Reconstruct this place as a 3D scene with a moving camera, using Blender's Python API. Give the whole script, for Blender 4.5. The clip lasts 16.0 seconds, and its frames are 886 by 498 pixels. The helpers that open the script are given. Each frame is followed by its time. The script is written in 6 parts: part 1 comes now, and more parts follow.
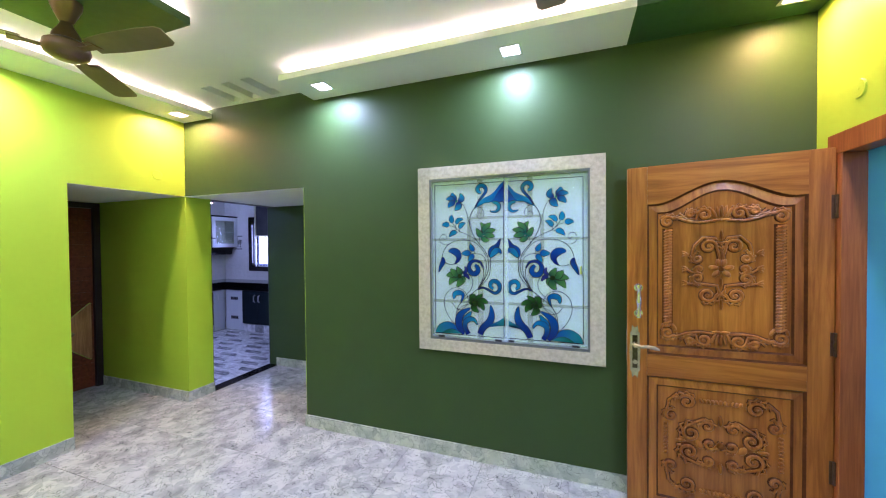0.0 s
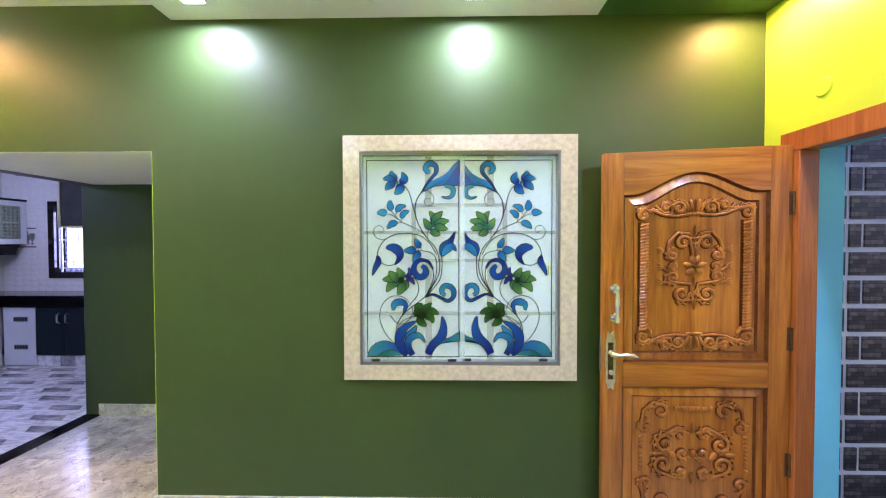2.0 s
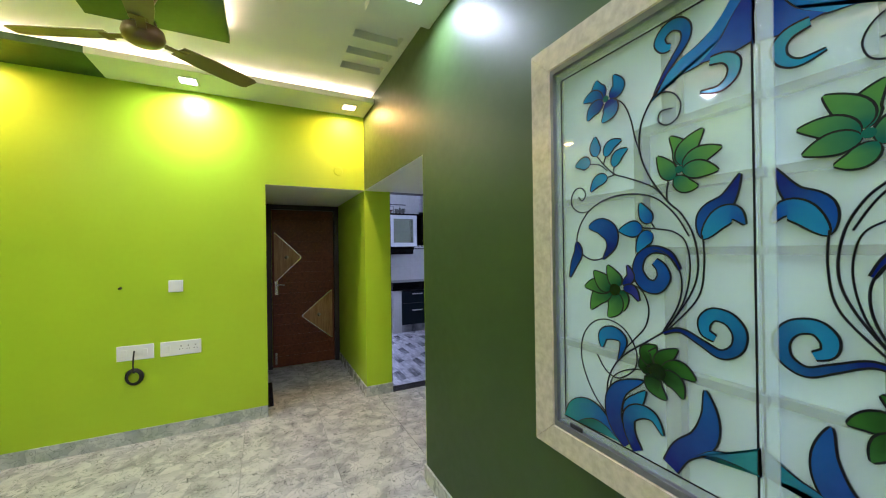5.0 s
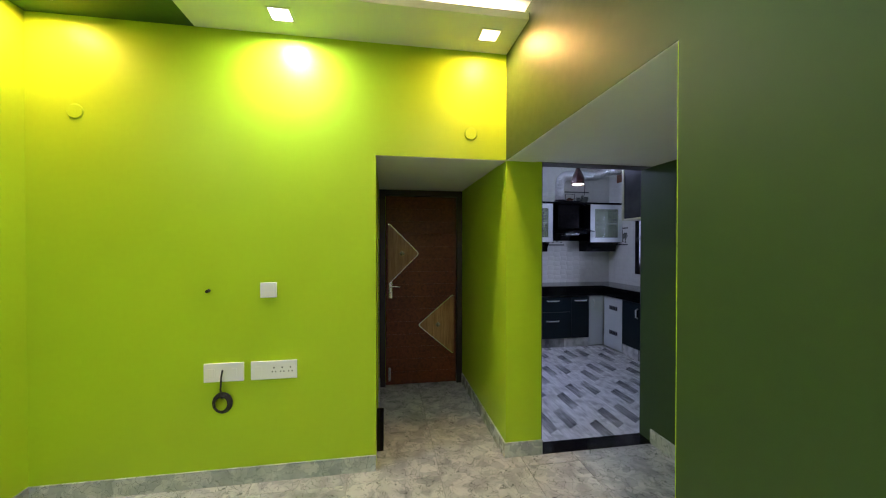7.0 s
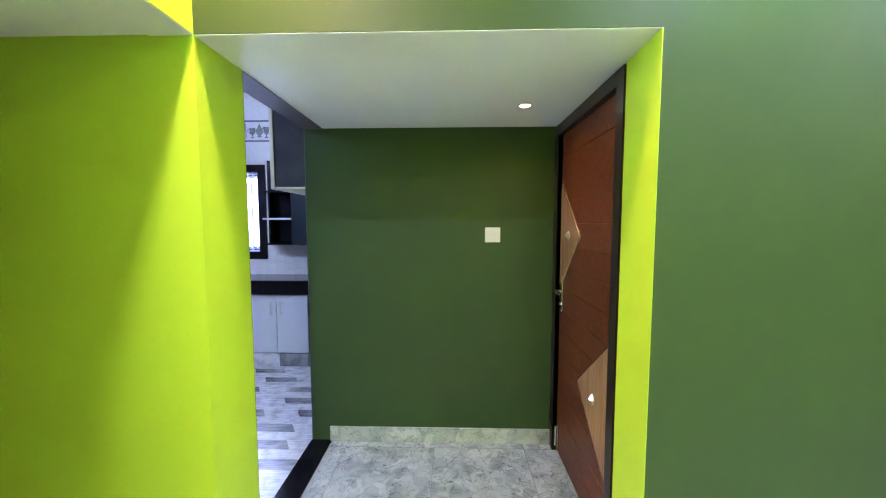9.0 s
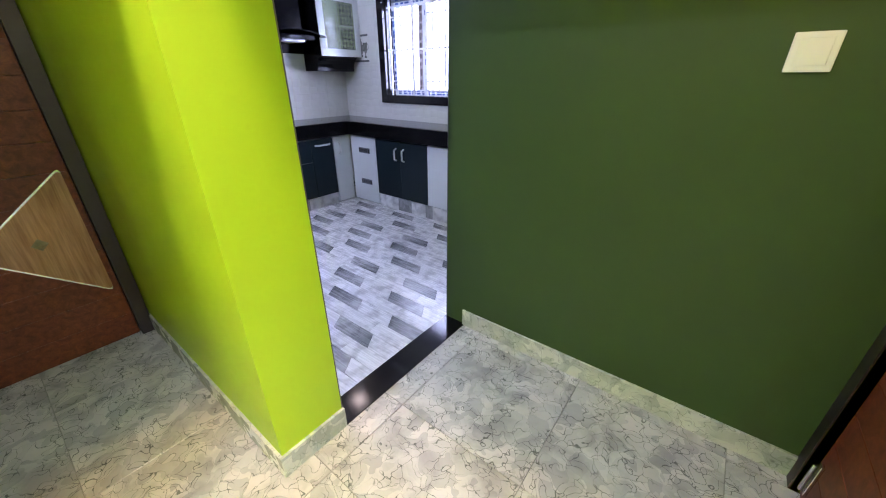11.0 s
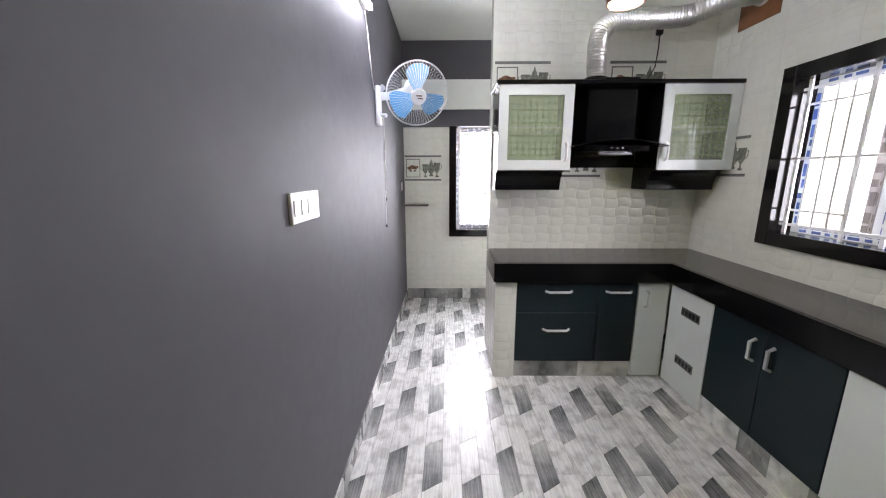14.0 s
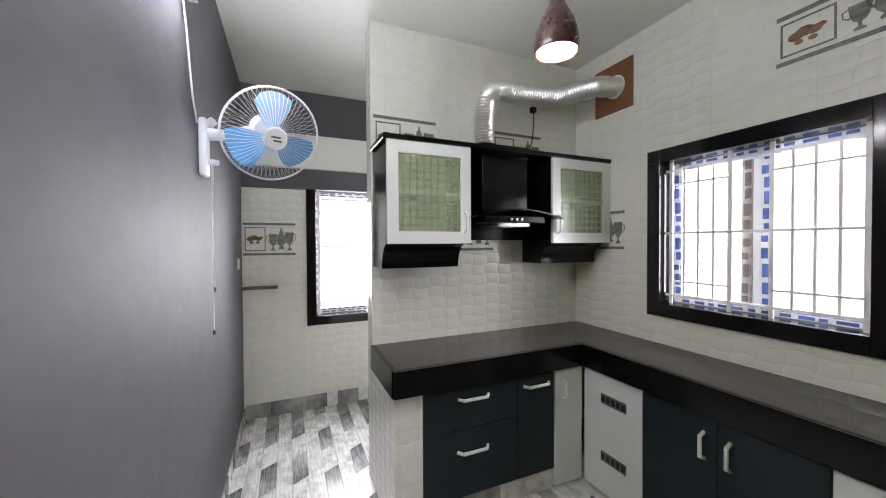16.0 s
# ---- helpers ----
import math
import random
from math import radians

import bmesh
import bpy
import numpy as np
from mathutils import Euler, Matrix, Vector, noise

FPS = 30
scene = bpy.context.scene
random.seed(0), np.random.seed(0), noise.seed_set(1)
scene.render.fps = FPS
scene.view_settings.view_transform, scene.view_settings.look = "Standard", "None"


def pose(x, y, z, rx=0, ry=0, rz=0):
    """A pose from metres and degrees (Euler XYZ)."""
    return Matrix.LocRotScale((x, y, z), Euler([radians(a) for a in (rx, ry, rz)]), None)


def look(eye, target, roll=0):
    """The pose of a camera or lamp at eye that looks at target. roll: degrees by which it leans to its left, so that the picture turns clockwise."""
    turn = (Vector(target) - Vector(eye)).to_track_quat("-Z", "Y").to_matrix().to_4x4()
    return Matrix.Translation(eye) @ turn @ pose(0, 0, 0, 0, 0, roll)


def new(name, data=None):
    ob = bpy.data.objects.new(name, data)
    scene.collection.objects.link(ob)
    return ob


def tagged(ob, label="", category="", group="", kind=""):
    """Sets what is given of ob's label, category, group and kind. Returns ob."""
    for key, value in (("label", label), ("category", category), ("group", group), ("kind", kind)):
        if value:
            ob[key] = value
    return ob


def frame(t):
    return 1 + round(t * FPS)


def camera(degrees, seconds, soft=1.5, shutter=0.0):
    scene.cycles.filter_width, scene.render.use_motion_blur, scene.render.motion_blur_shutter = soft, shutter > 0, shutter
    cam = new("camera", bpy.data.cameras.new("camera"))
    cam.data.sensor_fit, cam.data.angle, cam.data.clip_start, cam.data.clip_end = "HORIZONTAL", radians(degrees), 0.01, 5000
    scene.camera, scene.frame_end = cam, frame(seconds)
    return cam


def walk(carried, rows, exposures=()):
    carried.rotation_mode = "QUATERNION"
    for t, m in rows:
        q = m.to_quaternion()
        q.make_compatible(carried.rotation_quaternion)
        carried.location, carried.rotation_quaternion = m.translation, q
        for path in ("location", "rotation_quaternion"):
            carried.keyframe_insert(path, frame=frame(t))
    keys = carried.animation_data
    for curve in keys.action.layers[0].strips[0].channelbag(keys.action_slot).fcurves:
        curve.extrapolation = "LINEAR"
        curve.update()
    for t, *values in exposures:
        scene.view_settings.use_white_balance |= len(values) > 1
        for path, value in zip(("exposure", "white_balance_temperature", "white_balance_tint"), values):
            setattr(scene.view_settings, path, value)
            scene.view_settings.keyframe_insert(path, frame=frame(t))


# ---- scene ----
cam = camera(102.2, 16.0, 1.1)
PATH = [
    (0, (0.055, 0.254, 1.63), (-0.628, 2.134, 1.595), -0.5),
    (0.5, (-0.212, 0.301, 1.643), (-0.516, 2.277, 1.591), -0.3),
    (1, (-0.439, 0.331, 1.646), (-0.498, 2.329, 1.615), 0.0),
    (1.5, (-0.549, 0.373, 1.624), (-0.58, 2.372, 1.598), -0.1),
    (2, (-0.461, 0.761, 1.6), (-0.494, 2.76, 1.56), -0.1),
    (2.1, (-0.446, 0.828, 1.595), (-0.479, 2.827, 1.552), 0.0),
    (2.5, (-0.419, 1.159, 1.591), (-0.44, 3.158, 1.547), -0.2),
    (3, (-0.372, 1.436, 1.596), (-0.413, 3.434, 1.534), -0.2),
    (3.5, (-0.292, 1.585, 1.575), (-0.547, 3.568, 1.517), -0.4),
    (4, (-0.151, 1.62, 1.554), (-0.893, 3.478, 1.52), -0.8),
    (4.5, (-0.1, 1.704, 1.509), (-1.406, 3.219, 1.495), -1.0),
    (5, (-0.042, 1.883, 1.504), (-1.829, 2.78, 1.509), -0.8),
    (5.2, (-0.013, 1.988, 1.508), (-1.906, 2.635, 1.512), -0.7),
    (6.25, (-0.7, 2.05, 1.512), (-2.7, 2.02, 1.505), -0.3),
    (7.3, (-1.489, 1.842, 1.521), (-3.378, 2.497, 1.511), 0.1),
    (7.5, (-1.668, 1.743, 1.52), (-3.447, 2.657, 1.52), 0.0),
    (8, (-2.127, 1.652, 1.521), (-3.441, 3.16, 1.516), 0.4),
    (8.5, (-2.592, 1.58, 1.524), (-3.239, 3.472, 1.533), 0.6),
    (9.65, (-2.93, 1.8, 1.46), (-2.65, 3.73, 1.0), 0.3),
    (10.8, (-2.744, 2.36, 1.368), (-3.619, 3.937, 0.505), 0.1),
    (11, (-2.703, 2.504, 1.37), (-3.807, 3.929, 0.504), 0.1),
    (11.5, (-2.777, 2.904, 1.403), (-4.295, 3.862, 0.522), 0.1),
    (12, (-2.92, 3.277, 1.396), (-4.67, 3.664, 0.514), -0.2),
    (12.5, (-3.246, 3.52, 1.397), (-5.039, 3.578, 0.515), -0.1),
    (13, (-3.635, 3.578, 1.4), (-5.431, 3.59, 0.52), -0.1),
    (13.5, (-3.718, 3.599, 1.479), (-5.554, 3.585, 0.685), -0.0),
    (14, (-3.684, 3.61, 1.544), (-5.642, 3.587, 1.139), -0.1),
    (14.5, (-3.656, 3.62, 1.574), (-5.654, 3.588, 1.499), -0.1),
    (15, (-3.833, 3.598, 1.558), (-5.833, 3.6, 1.516), -0.1),
    (15.5, (-4.118, 3.495, 1.555), (-6.078, 3.891, 1.514), -0.1),
    (16, (-4.425, 3.467, 1.581), (-6.258, 4.266, 1.548), -0.3),
]
EXPO = [(0.0, 0.03, 5150, 46), (1.5, 0.38, 5700, 49), (2.0, 0.45, 5800, 48), (3.0, 0.45, 5250, 47), (3.5, 0.42, 5250, 47), (4.5, 0.1, 5700, 43), (5.0, -0.37, 5750, 29), (7.3, -0.5, 6200, 23), (8.0, 0.08, 6100, 27), (8.5, 0.95, 5550, 28), (11.0, 0.8, 6300, 26), (11.6, 0.9, 7000, 23), (12.0, 0.66, 8200, 21), (12.6, 0.58, 8900, 17), (13.4, 0.72, 9200, 14), (14.5, 0.58, 9600, 12), (16.0, 0.42, 9700, 11)]
walk(cam, [(t, look(eye, target, roll)) for t, eye, target, roll in PATH], EXPO)

# ---------------------------------------------------------------- world and light
world = bpy.data.worlds.new("sky")
scene.world = world
world.use_nodes = True
wn = world.node_tree.nodes
sky = wn.new("ShaderNodeTexSky")
sky.sky_type, sky.sun_disc = "NISHITA", False
sky.sun_elevation, sky.sun_rotation = radians(48), radians(38)
wn["Background"].inputs[1].default_value = 0.15
world.node_tree.links.new(sky.outputs[0], wn["Background"].inputs[0])
sun = new("sun", bpy.data.lights.new("sun", "SUN"))
sun.data.energy, sun.data.angle, sun.data.color = 3.0, radians(0.5), (1.0, 0.95, 0.88)
sun.matrix_world = look((14, 18, 26), (0, 0, 0))

# Places of the ceiling's recessed lamps: x, y, warm or white
COOL, WARM = (0.86, 0.95, 1.0), (1.0, 0.56, 0.15)
SOFFIT, CEIL, LOFT, KCEIL = 2.88, 2.968, 2.13, 3.015
SPOTS = [(-3.49, 2.63, WARM, 25), (-3.49, 1.36, COOL, 25), (-3.49, 0.08, WARM, 18),
         (-1.815, 2.62, COOL, 20), (-0.325, 2.62, COOL, 20), (1.15, 2.61, WARM, 18), (1.15, 1.36, COOL, 30),
         # South pair is unseen, added to brighten the hall and niche
         (-1.815, 0.06, COOL, 18), (-0.325, 0.06, COOL, 18)]


def lamp(name, kind, m, energy, colour, size=0.09, size_y=None, spread=180):
    data = bpy.data.lights.new(name, kind)
    data.energy, data.color = energy, colour
    if kind == "AREA":
        data.shape = "RECTANGLE"
        data.size, data.size_y, data.spread = size, size_y or size, radians(spread)
    ob = new(name, data)
    ob.matrix_world = m
    return ob


for x, y, c, w in SPOTS:
    lamp("downlight_lamp", "AREA", pose(x, y, SOFFIT - 0.012), w, c, 0.105, spread=172)
lamp("passage_lamp", "AREA", pose(-2.47, 3.57, LOFT - 0.006), 0.9, (1.0, 0.52, 0.1), 0.05, spread=140)
# Daylight in the kitchen's two windows
lamp("window_daylight", "AREA", pose(-5.51, 6.2, 1.72, -78), 105, (0.57, 0.68, 1.0), 1.2, 1.2)
lamp("utility_daylight", "AREA", look((-8.62, 3.99, 1.6), (-7.62, 3.99, 1.2)), 170, (0.57, 0.68, 1.0), 0.9, 1.4)

# ---------------------------------------------------------------- materials


def nodes_of(name):
    m = bpy.data.materials.new(name)
    m.use_nodes = True
    t = m.node_tree
    return m, t.nodes, t.links, t.nodes["Principled BSDF"]


def grad(n, l, src, stops):
    r = n.new("ShaderNodeValToRGB")
    e = r.color_ramp.elements
    while len(e) < len(stops):
        e.new(0.5)
    for k, (p, c) in zip(e, stops):
        k.position, k.color = p, (*c, 1)
    l.new(src, r.inputs[0])
    return r.outputs[0]


def noise_of(n, l, scale, detail=4, rough=0.55, stretch=None, distortion=0.0):
    tc = n.new("ShaderNodeTexCoord")
    src = tc.outputs["Object"]
    if stretch:
        mp = n.new("ShaderNodeMapping")
        mp.inputs["Scale"].default_value = stretch
        l.new(src, mp.inputs[0])
        src = mp.outputs[0]
    t = n.new("ShaderNodeTexNoise")
    t.inputs["Scale"].default_value, t.inputs["Detail"].default_value = scale, detail
    t.inputs["Roughness"].default_value, t.inputs["Distortion"].default_value = rough, distortion
    l.new(src, t.inputs[0])
    return t.outputs[0]


def add_bump(n, l, b, src, strength, distance=0.002):
    k = n.new("ShaderNodeBump")
    k.inputs["Strength"].default_value, k.inputs["Distance"].default_value = strength, distance
    l.new(src, k.inputs["Height"])
    l.new(k.outputs[0], b.inputs["Normal"])


def shade(c, k):
    return tuple(min(1, v * k) for v in c)


def mat(name, col, rough=0.5, metal=0.0, var=0.08, scale=6.0, bump=0.0, bump_scale=120.0, coat=0.0, spec=0.5):
    """A plain surface with mottling at two scales and fine relief."""
    m, n, l, b = nodes_of(name)
    big = noise_of(n, l, scale, 5)
    l.new(grad(n, l, big, [(0.3, shade(col, 1 - var)), (0.7, shade(col, 1 + var))]), b.inputs["Base Color"])
    fine = noise_of(n, l, scale * 9, 3)
    l.new(grad(n, l, fine, [(0.3, (rough * 0.94,) * 3), (0.7, (min(1, rough * 1.06),) * 3)]), b.inputs["Roughness"])
    b.inputs["Metallic"].default_value, b.inputs["Coat Weight"].default_value = metal, coat
    b.inputs["Specular IOR Level"].default_value = spec
    if bump:
        add_bump(n, l, b, noise_of(n, l, bump_scale, 3), bump)
    return m


def wood(name, dark, light, along, scale=5.0, rough=0.4, bump=0.15, coat=0.2, spread=1.0):
    """Wood with grain drawn out along one axis of the object."""
    m, n, l, b = nodes_of(name)
    st = [9.0, 9.0, 9.0]
    st["xyz".index(along)] = 0.7
    g = noise_of(n, l, scale, 6, 0.6, st, 0.6)
    st2 = [40.0, 40.0, 40.0]
    st2["xyz".index(along)] = 1.5
    f = noise_of(n, l, scale, 3, 0.6, st2)
    big = noise_of(n, l, 1.7, 2)
    c1 = grad(n, l, g, [(0.32, dark), (0.68, light)])
    c2 = grad(n, l, big, [(0.3, (0.72, 0.68, 0.66)), (0.7, (1.12, 1.1, 1.08))])
    c3 = grad(n, l, f, [(0.35, (0.8, 0.78, 0.76)), (0.6, (1, 1, 1))])
    for a in (c2, c3):
        mx = n.new("ShaderNodeMixRGB")
        mx.blend_type, mx.inputs[0].default_value = "MULTIPLY", spread
        l.new(c1, mx.inputs[1])
        l.new(a, mx.inputs[2])
        c1 = mx.outputs[0]
    l.new(c1, b.inputs["Base Color"])
    b.inputs["Roughness"].default_value, b.inputs["Coat Weight"].default_value = rough, coat
    b.inputs["Specular IOR Level"].default_value = 0.3
    add_bump(n, l, b, f, bump)
    return m


def marble(name, a, c, vein, scale=5.0, rough=0.16, per=True):
    """Polished veined tile; each tile takes its own part of the stone."""
    m, n, l, b = nodes_of(name)
    tc = n.new("ShaderNodeTexCoord")
    src = tc.outputs["Object"]
    if per:
        oi = n.new("ShaderNodeObjectInfo")
        ml = n.new("ShaderNodeMath")
        ml.operation = "MULTIPLY"
        ml.inputs[1].default_value = 37.0
        l.new(oi.outputs["Random"], ml.inputs[0])
        cb = n.new("ShaderNodeCombineXYZ")
        l.new(ml.outputs[0], cb.inputs[0])
        l.new(ml.outputs[0], cb.inputs[2])
        va = n.new("ShaderNodeVectorMath")
        l.new(src, va.inputs[0])
        l.new(cb.outputs[0], va.inputs[1])
        src = va.outputs[0]
    big = n.new("ShaderNodeTexNoise")
    big.inputs["Scale"].default_value, big.inputs["Detail"].default_value, big.inputs["Distortion"].default_value = scale, 6, 0.4
    l.new(src, big.inputs[0])
    base = grad(n, l, big.outputs[0], [(0.34, a), (0.5, shade(c, 0.92)), (0.66, c)])
    warp = n.new("ShaderNodeTexNoise")
    warp.inputs["Scale"].default_value = scale * 1.4
    l.new(src, warp.inputs[0])
    mixv = n.new("ShaderNodeVectorMath")
    mixv.operation = "MULTIPLY_ADD"
    mixv.inputs[1].default_value = (0.22, 0.22, 0.22)
    l.new(warp.outputs[1], mixv.inputs[0])
    l.new(src, mixv.inputs[2])
    vo = n.new("ShaderNodeTexVoronoi")
    vo.feature = "DISTANCE_TO_EDGE"
    vo.inputs["Scale"].default_value = scale * 3.2
    l.new(mixv.outputs[0], vo.inputs[0])
    veins = grad(n, l, vo.outputs[0], [(0.0, vein), (0.012, vein), (0.03, (1, 1, 1))])
    soft = n.new("ShaderNodeTexNoise")
    soft.inputs["Scale"].default_value = scale * 2.1
    l.new(src, soft.inputs[0])
    vf = n.new("ShaderNodeTexVoronoi")
    vf.inputs["Scale"].default_value = scale * 2.3
    l.new(mixv.outputs[0], vf.inputs[0])
    fk = n.new("ShaderNodeMixRGB")
    fk.blend_type, fk.inputs[0].default_value = "MULTIPLY", 1.0
    l.new(base, fk.inputs[1])
    l.new(grad(n, l, vf.outputs[1], [(0.15, (0.74, 0.76, 0.76)), (0.8, (1.08, 1.07, 1.05))]), fk.inputs[2])
    base = fk.outputs[0]
    mx = n.new("ShaderNodeMixRGB")
    mx.blend_type = "MULTIPLY"
    l.new(grad(n, l, soft.outputs[0], [(0.36, (0, 0, 0)), (0.52, (0.95, 0.95, 0.95))]), mx.inputs[0])
    l.new(base, mx.inputs[1])
    l.new(veins, mx.inputs[2])
    l.new(mx.outputs[0], b.inputs["Base Color"])
    l.new(grad(n, l, soft.outputs[0], [(0.3, (rough,) * 3), (0.7, (rough * 1.6,) * 3)]), b.inputs["Roughness"])
    return m


def glow(name, col, strength):
    m, n, l, b = nodes_of(name)
    b.inputs["Base Color"].default_value = (0.8, 0.8, 0.8, 1)
    b.inputs["Emission Color"].default_value, b.inputs["Emission Strength"].default_value = (*col, 1), strength
    return m


def clear(name, col, alpha, rough=0.05):
    m, n, l, b = nodes_of(name)
    b.inputs["Base Color"].default_value, b.inputs["Alpha"].default_value = (*col, 1), alpha
    b.inputs["Roughness"].default_value = rough
    b.inputs["Coat Weight"].default_value = 0.6
    return m


LIME = mat("lime_paint", (0.385, 0.56, 0.012), 0.42, var=0.03, scale=2.0, bump=0.08, bump_scale=220, spec=0.28)
GREEN = mat("forest_green_paint", (0.036, 0.068, 0.02), 0.5, var=0.05, scale=2.0, bump=0.08, bump_scale=220, spec=0.24)
SOFFIT_GREEN = mat("dark_green_ceiling_paint", (0.025, 0.085, 0.02), 0.45, var=0.05, scale=3, bump=0.05)
GREY = mat("mauve_grey_paint", (0.106, 0.104, 0.116), 0.62, var=0.03, scale=1.6, bump=0.01, bump_scale=160, spec=0.22)
WHITE = mat("white_ceiling_paint", (0.74, 0.77, 0.73), 0.6, var=0.02, scale=3, bump=0.04)
WHITE_GLOSS = mat("white_plastic", (0.78, 0.78, 0.75), 0.25, var=0.02)
BLUE = mat("turquoise_paint", (0.11, 0.46, 0.62), 0.5, var=0.05, scale=3, bump=0.06)
SKIRT = marble("skirting_tile", (0.36, 0.4, 0.36), (0.52, 0.55, 0.5), (0.55, 0.58, 0.55), 6, 0.2, per=False)
TILE = marble("marble_floor_tile", (0.32, 0.335, 0.32), (0.49, 0.5, 0.48), (0.3, 0.32, 0.31), 6.0, 0.13)
GROUT = mat("grey_grout", (0.25, 0.26, 0.25), 0.8, var=0.15, scale=20)
GRANITE = mat("black_granite", (0.006, 0.0055, 0.006), 0.12, var=0.4, scale=60, spec=0.3)
COUNTER = mat("dark_polished_granite_top", (0.026, 0.023, 0.02), 0.1, var=0.3, scale=60)
BLACK = mat("black_laminate", (0.004, 0.004, 0.0045), 0.16, var=0.2, scale=8, spec=0.2)
NAVY = mat("charcoal_navy_laminate", (0.008, 0.016, 0.02), 0.3, var=0.08, scale=3, spec=0.25)
PALE = mat("pale_grey_laminate", (0.64, 0.67, 0.66), 0.3, var=0.03, scale=4)
CHROME = mat("brushed_steel", (0.72, 0.72, 0.72), 0.25, metal=1.0, var=0.05, scale=30)
HINGE = mat("dark_bronze_hinge", (0.09, 0.05, 0.025), 0.35, metal=0.7, var=0.2, scale=40)
HANDLE = mat("bright_satin_handle", (0.8, 0.8, 0.78), 0.35, metal=0.6, var=0.03, scale=20)
BRASS = mat("aged_brass", (0.52, 0.44, 0.3), 0.24, metal=0.6, var=0.2, scale=40)
TEAK = wood("varnished_teak", (0.2, 0.058, 0.007), (0.46, 0.178, 0.02), "z", 2.2, 0.36, 0.05, 0.22, 0.8)
TEAK_X = wood("varnished_teak_rail", (0.2, 0.058, 0.007), (0.46, 0.178, 0.02), "x", 2.2, 0.36, 0.05, 0.22, 0.8)
# Dark teak tone that paints the shade of the door's recesses
TEAK_SHADE = mat("teak_groove_shade", (0.09, 0.027, 0.007), 0.5, var=0.3, scale=30, spec=0.15)
FRAMEWOOD = wood("varnished_door_frame", (0.26, 0.075, 0.014), (0.4, 0.14, 0.03), "z", 2.5, 0.35, 0.1, 0.3)
WALNUT = wood("dark_walnut_veneer", (0.075, 0.018, 0.006), (0.17, 0.045, 0.014), "y", 3.5, 0.42, 0.06, 0.0)
INLAY = wood("light_oak_inlay", (0.26, 0.13, 0.045), (0.42, 0.24, 0.1), "z", 5, 0.4, 0.05, 0.2)
# Brown of the door frames, also the painted darkness of the back room
DARKFRAME_AND_SHADE = mat("dark_brown_frame_and_room_shade", (0.014, 0.008, 0.007), 0.35, var=0.2, scale=10)
PLY = mat("brown_plywood", (0.2, 0.075, 0.03), 0.6, var=0.15, scale=12)
BEIGE = mat("beige_stone_laminate", (0.48, 0.42, 0.35), 0.2, var=0.16, scale=40, bump=0.08, bump_scale=60)
RUBBER = mat("black_rubber", (0.01, 0.01, 0.01), 0.5, var=0.1)
GREY_METAL = mat("grey_aluminium_track", (0.16, 0.17, 0.19), 0.35, metal=0.6, var=0.1, scale=20)

# ---------------------------------------------------------------- mesh helpers


def box(bm, x0, x1, y0, y1, z0, z1, bevel=0.0):
    r = bmesh.ops.create_cube(bm, size=1.0)
    bmesh.ops.transform(bm, verts=r["verts"], matrix=Matrix.Translation(((x0 + x1) / 2, (y0 + y1) / 2, (z0 + z1) / 2)) @ Matrix.Diagonal((abs(x1 - x0), abs(y1 - y0), abs(z1 - z0), 1)))
    if bevel:
        es = list({e for v in r["verts"] for e in v.link_edges})
        bmesh.ops.bevel(bm, geom=es, offset=bevel, segments=2, affect="EDGES", profile=0.5)
    return bm


def B(*a, **k):
    return box(bmesh.new(), *a, **k)


def boxes(*rows):
    bm = bmesh.new()
    for r in rows:
        box(bm, *r)
    return bm


def rod(bm, a, b, r, seg=12, r2=None):
    a, b = Vector(a), Vector(b)
    q = (b - a).to_track_quat("Z", "Y").to_matrix().to_4x4()
    bmesh.ops.create_cone(bm, cap_ends=True, segments=seg, radius1=r, radius2=r if r2 is None else r2, depth=(b - a).length, matrix=Matrix.Translation((a + b) / 2) @ q)
    return bm


def R(*a, **k):
    return rod(bmesh.new(), *a, **k)


def lathe(bm, prof, m=None, seg=24):
    """Turns a profile of (radius, height) about z."""
    rings = []
    for r, z in prof:
        rings.append([bm.verts.new((max(r, 1e-4) * math.cos(2 * math.pi * i / seg), max(r, 1e-4) * math.sin(2 * math.pi * i / seg), z)) for i in range(seg)])
    for p, q in zip(rings, rings[1:]):
        for i in range(seg):
            bm.faces.new((p[i], p[(i + 1) % seg], q[(i + 1) % seg], q[i]))
    vs = [v for r in rings for v in r]
    if m is not None:
        bmesh.ops.transform(bm, verts=vs, matrix=m)
    bmesh.ops.recalc_face_normals(bm, faces=bm.faces)
    return bm


def tube(bm, pts, r, seg=8, caps=True):
    """A round tube along points; r a number or one a point."""
    pts = [Vector(p) for p in pts]
    rs = r if isinstance(r, (list, tuple)) else [r] * len(pts)
    up, rings = None, []
    for i, p in enumerate(pts):
        d = (pts[min(i + 1, len(pts) - 1)] - pts[max(i - 1, 0)]).normalized()
        if up is None:
            up = d.orthogonal().normalized()
        up = (up - d * up.dot(d)).normalized()
        w = d.cross(up)
        rings.append([bm.verts.new(p + rs[i] * (up * math.cos(2 * math.pi * k / seg) + w * math.sin(2 * math.pi * k / seg))) for k in range(seg)])
    for a, b in zip(rings, rings[1:]):
        for k in range(seg):
            bm.faces.new((a[k], a[(k + 1) % seg], b[(k + 1) % seg], b[k]))
    if caps:
        bm.faces.new(rings[0])
        bm.faces.new(rings[-1])
    bmesh.ops.recalc_face_normals(bm, faces=bm.faces)
    return bm


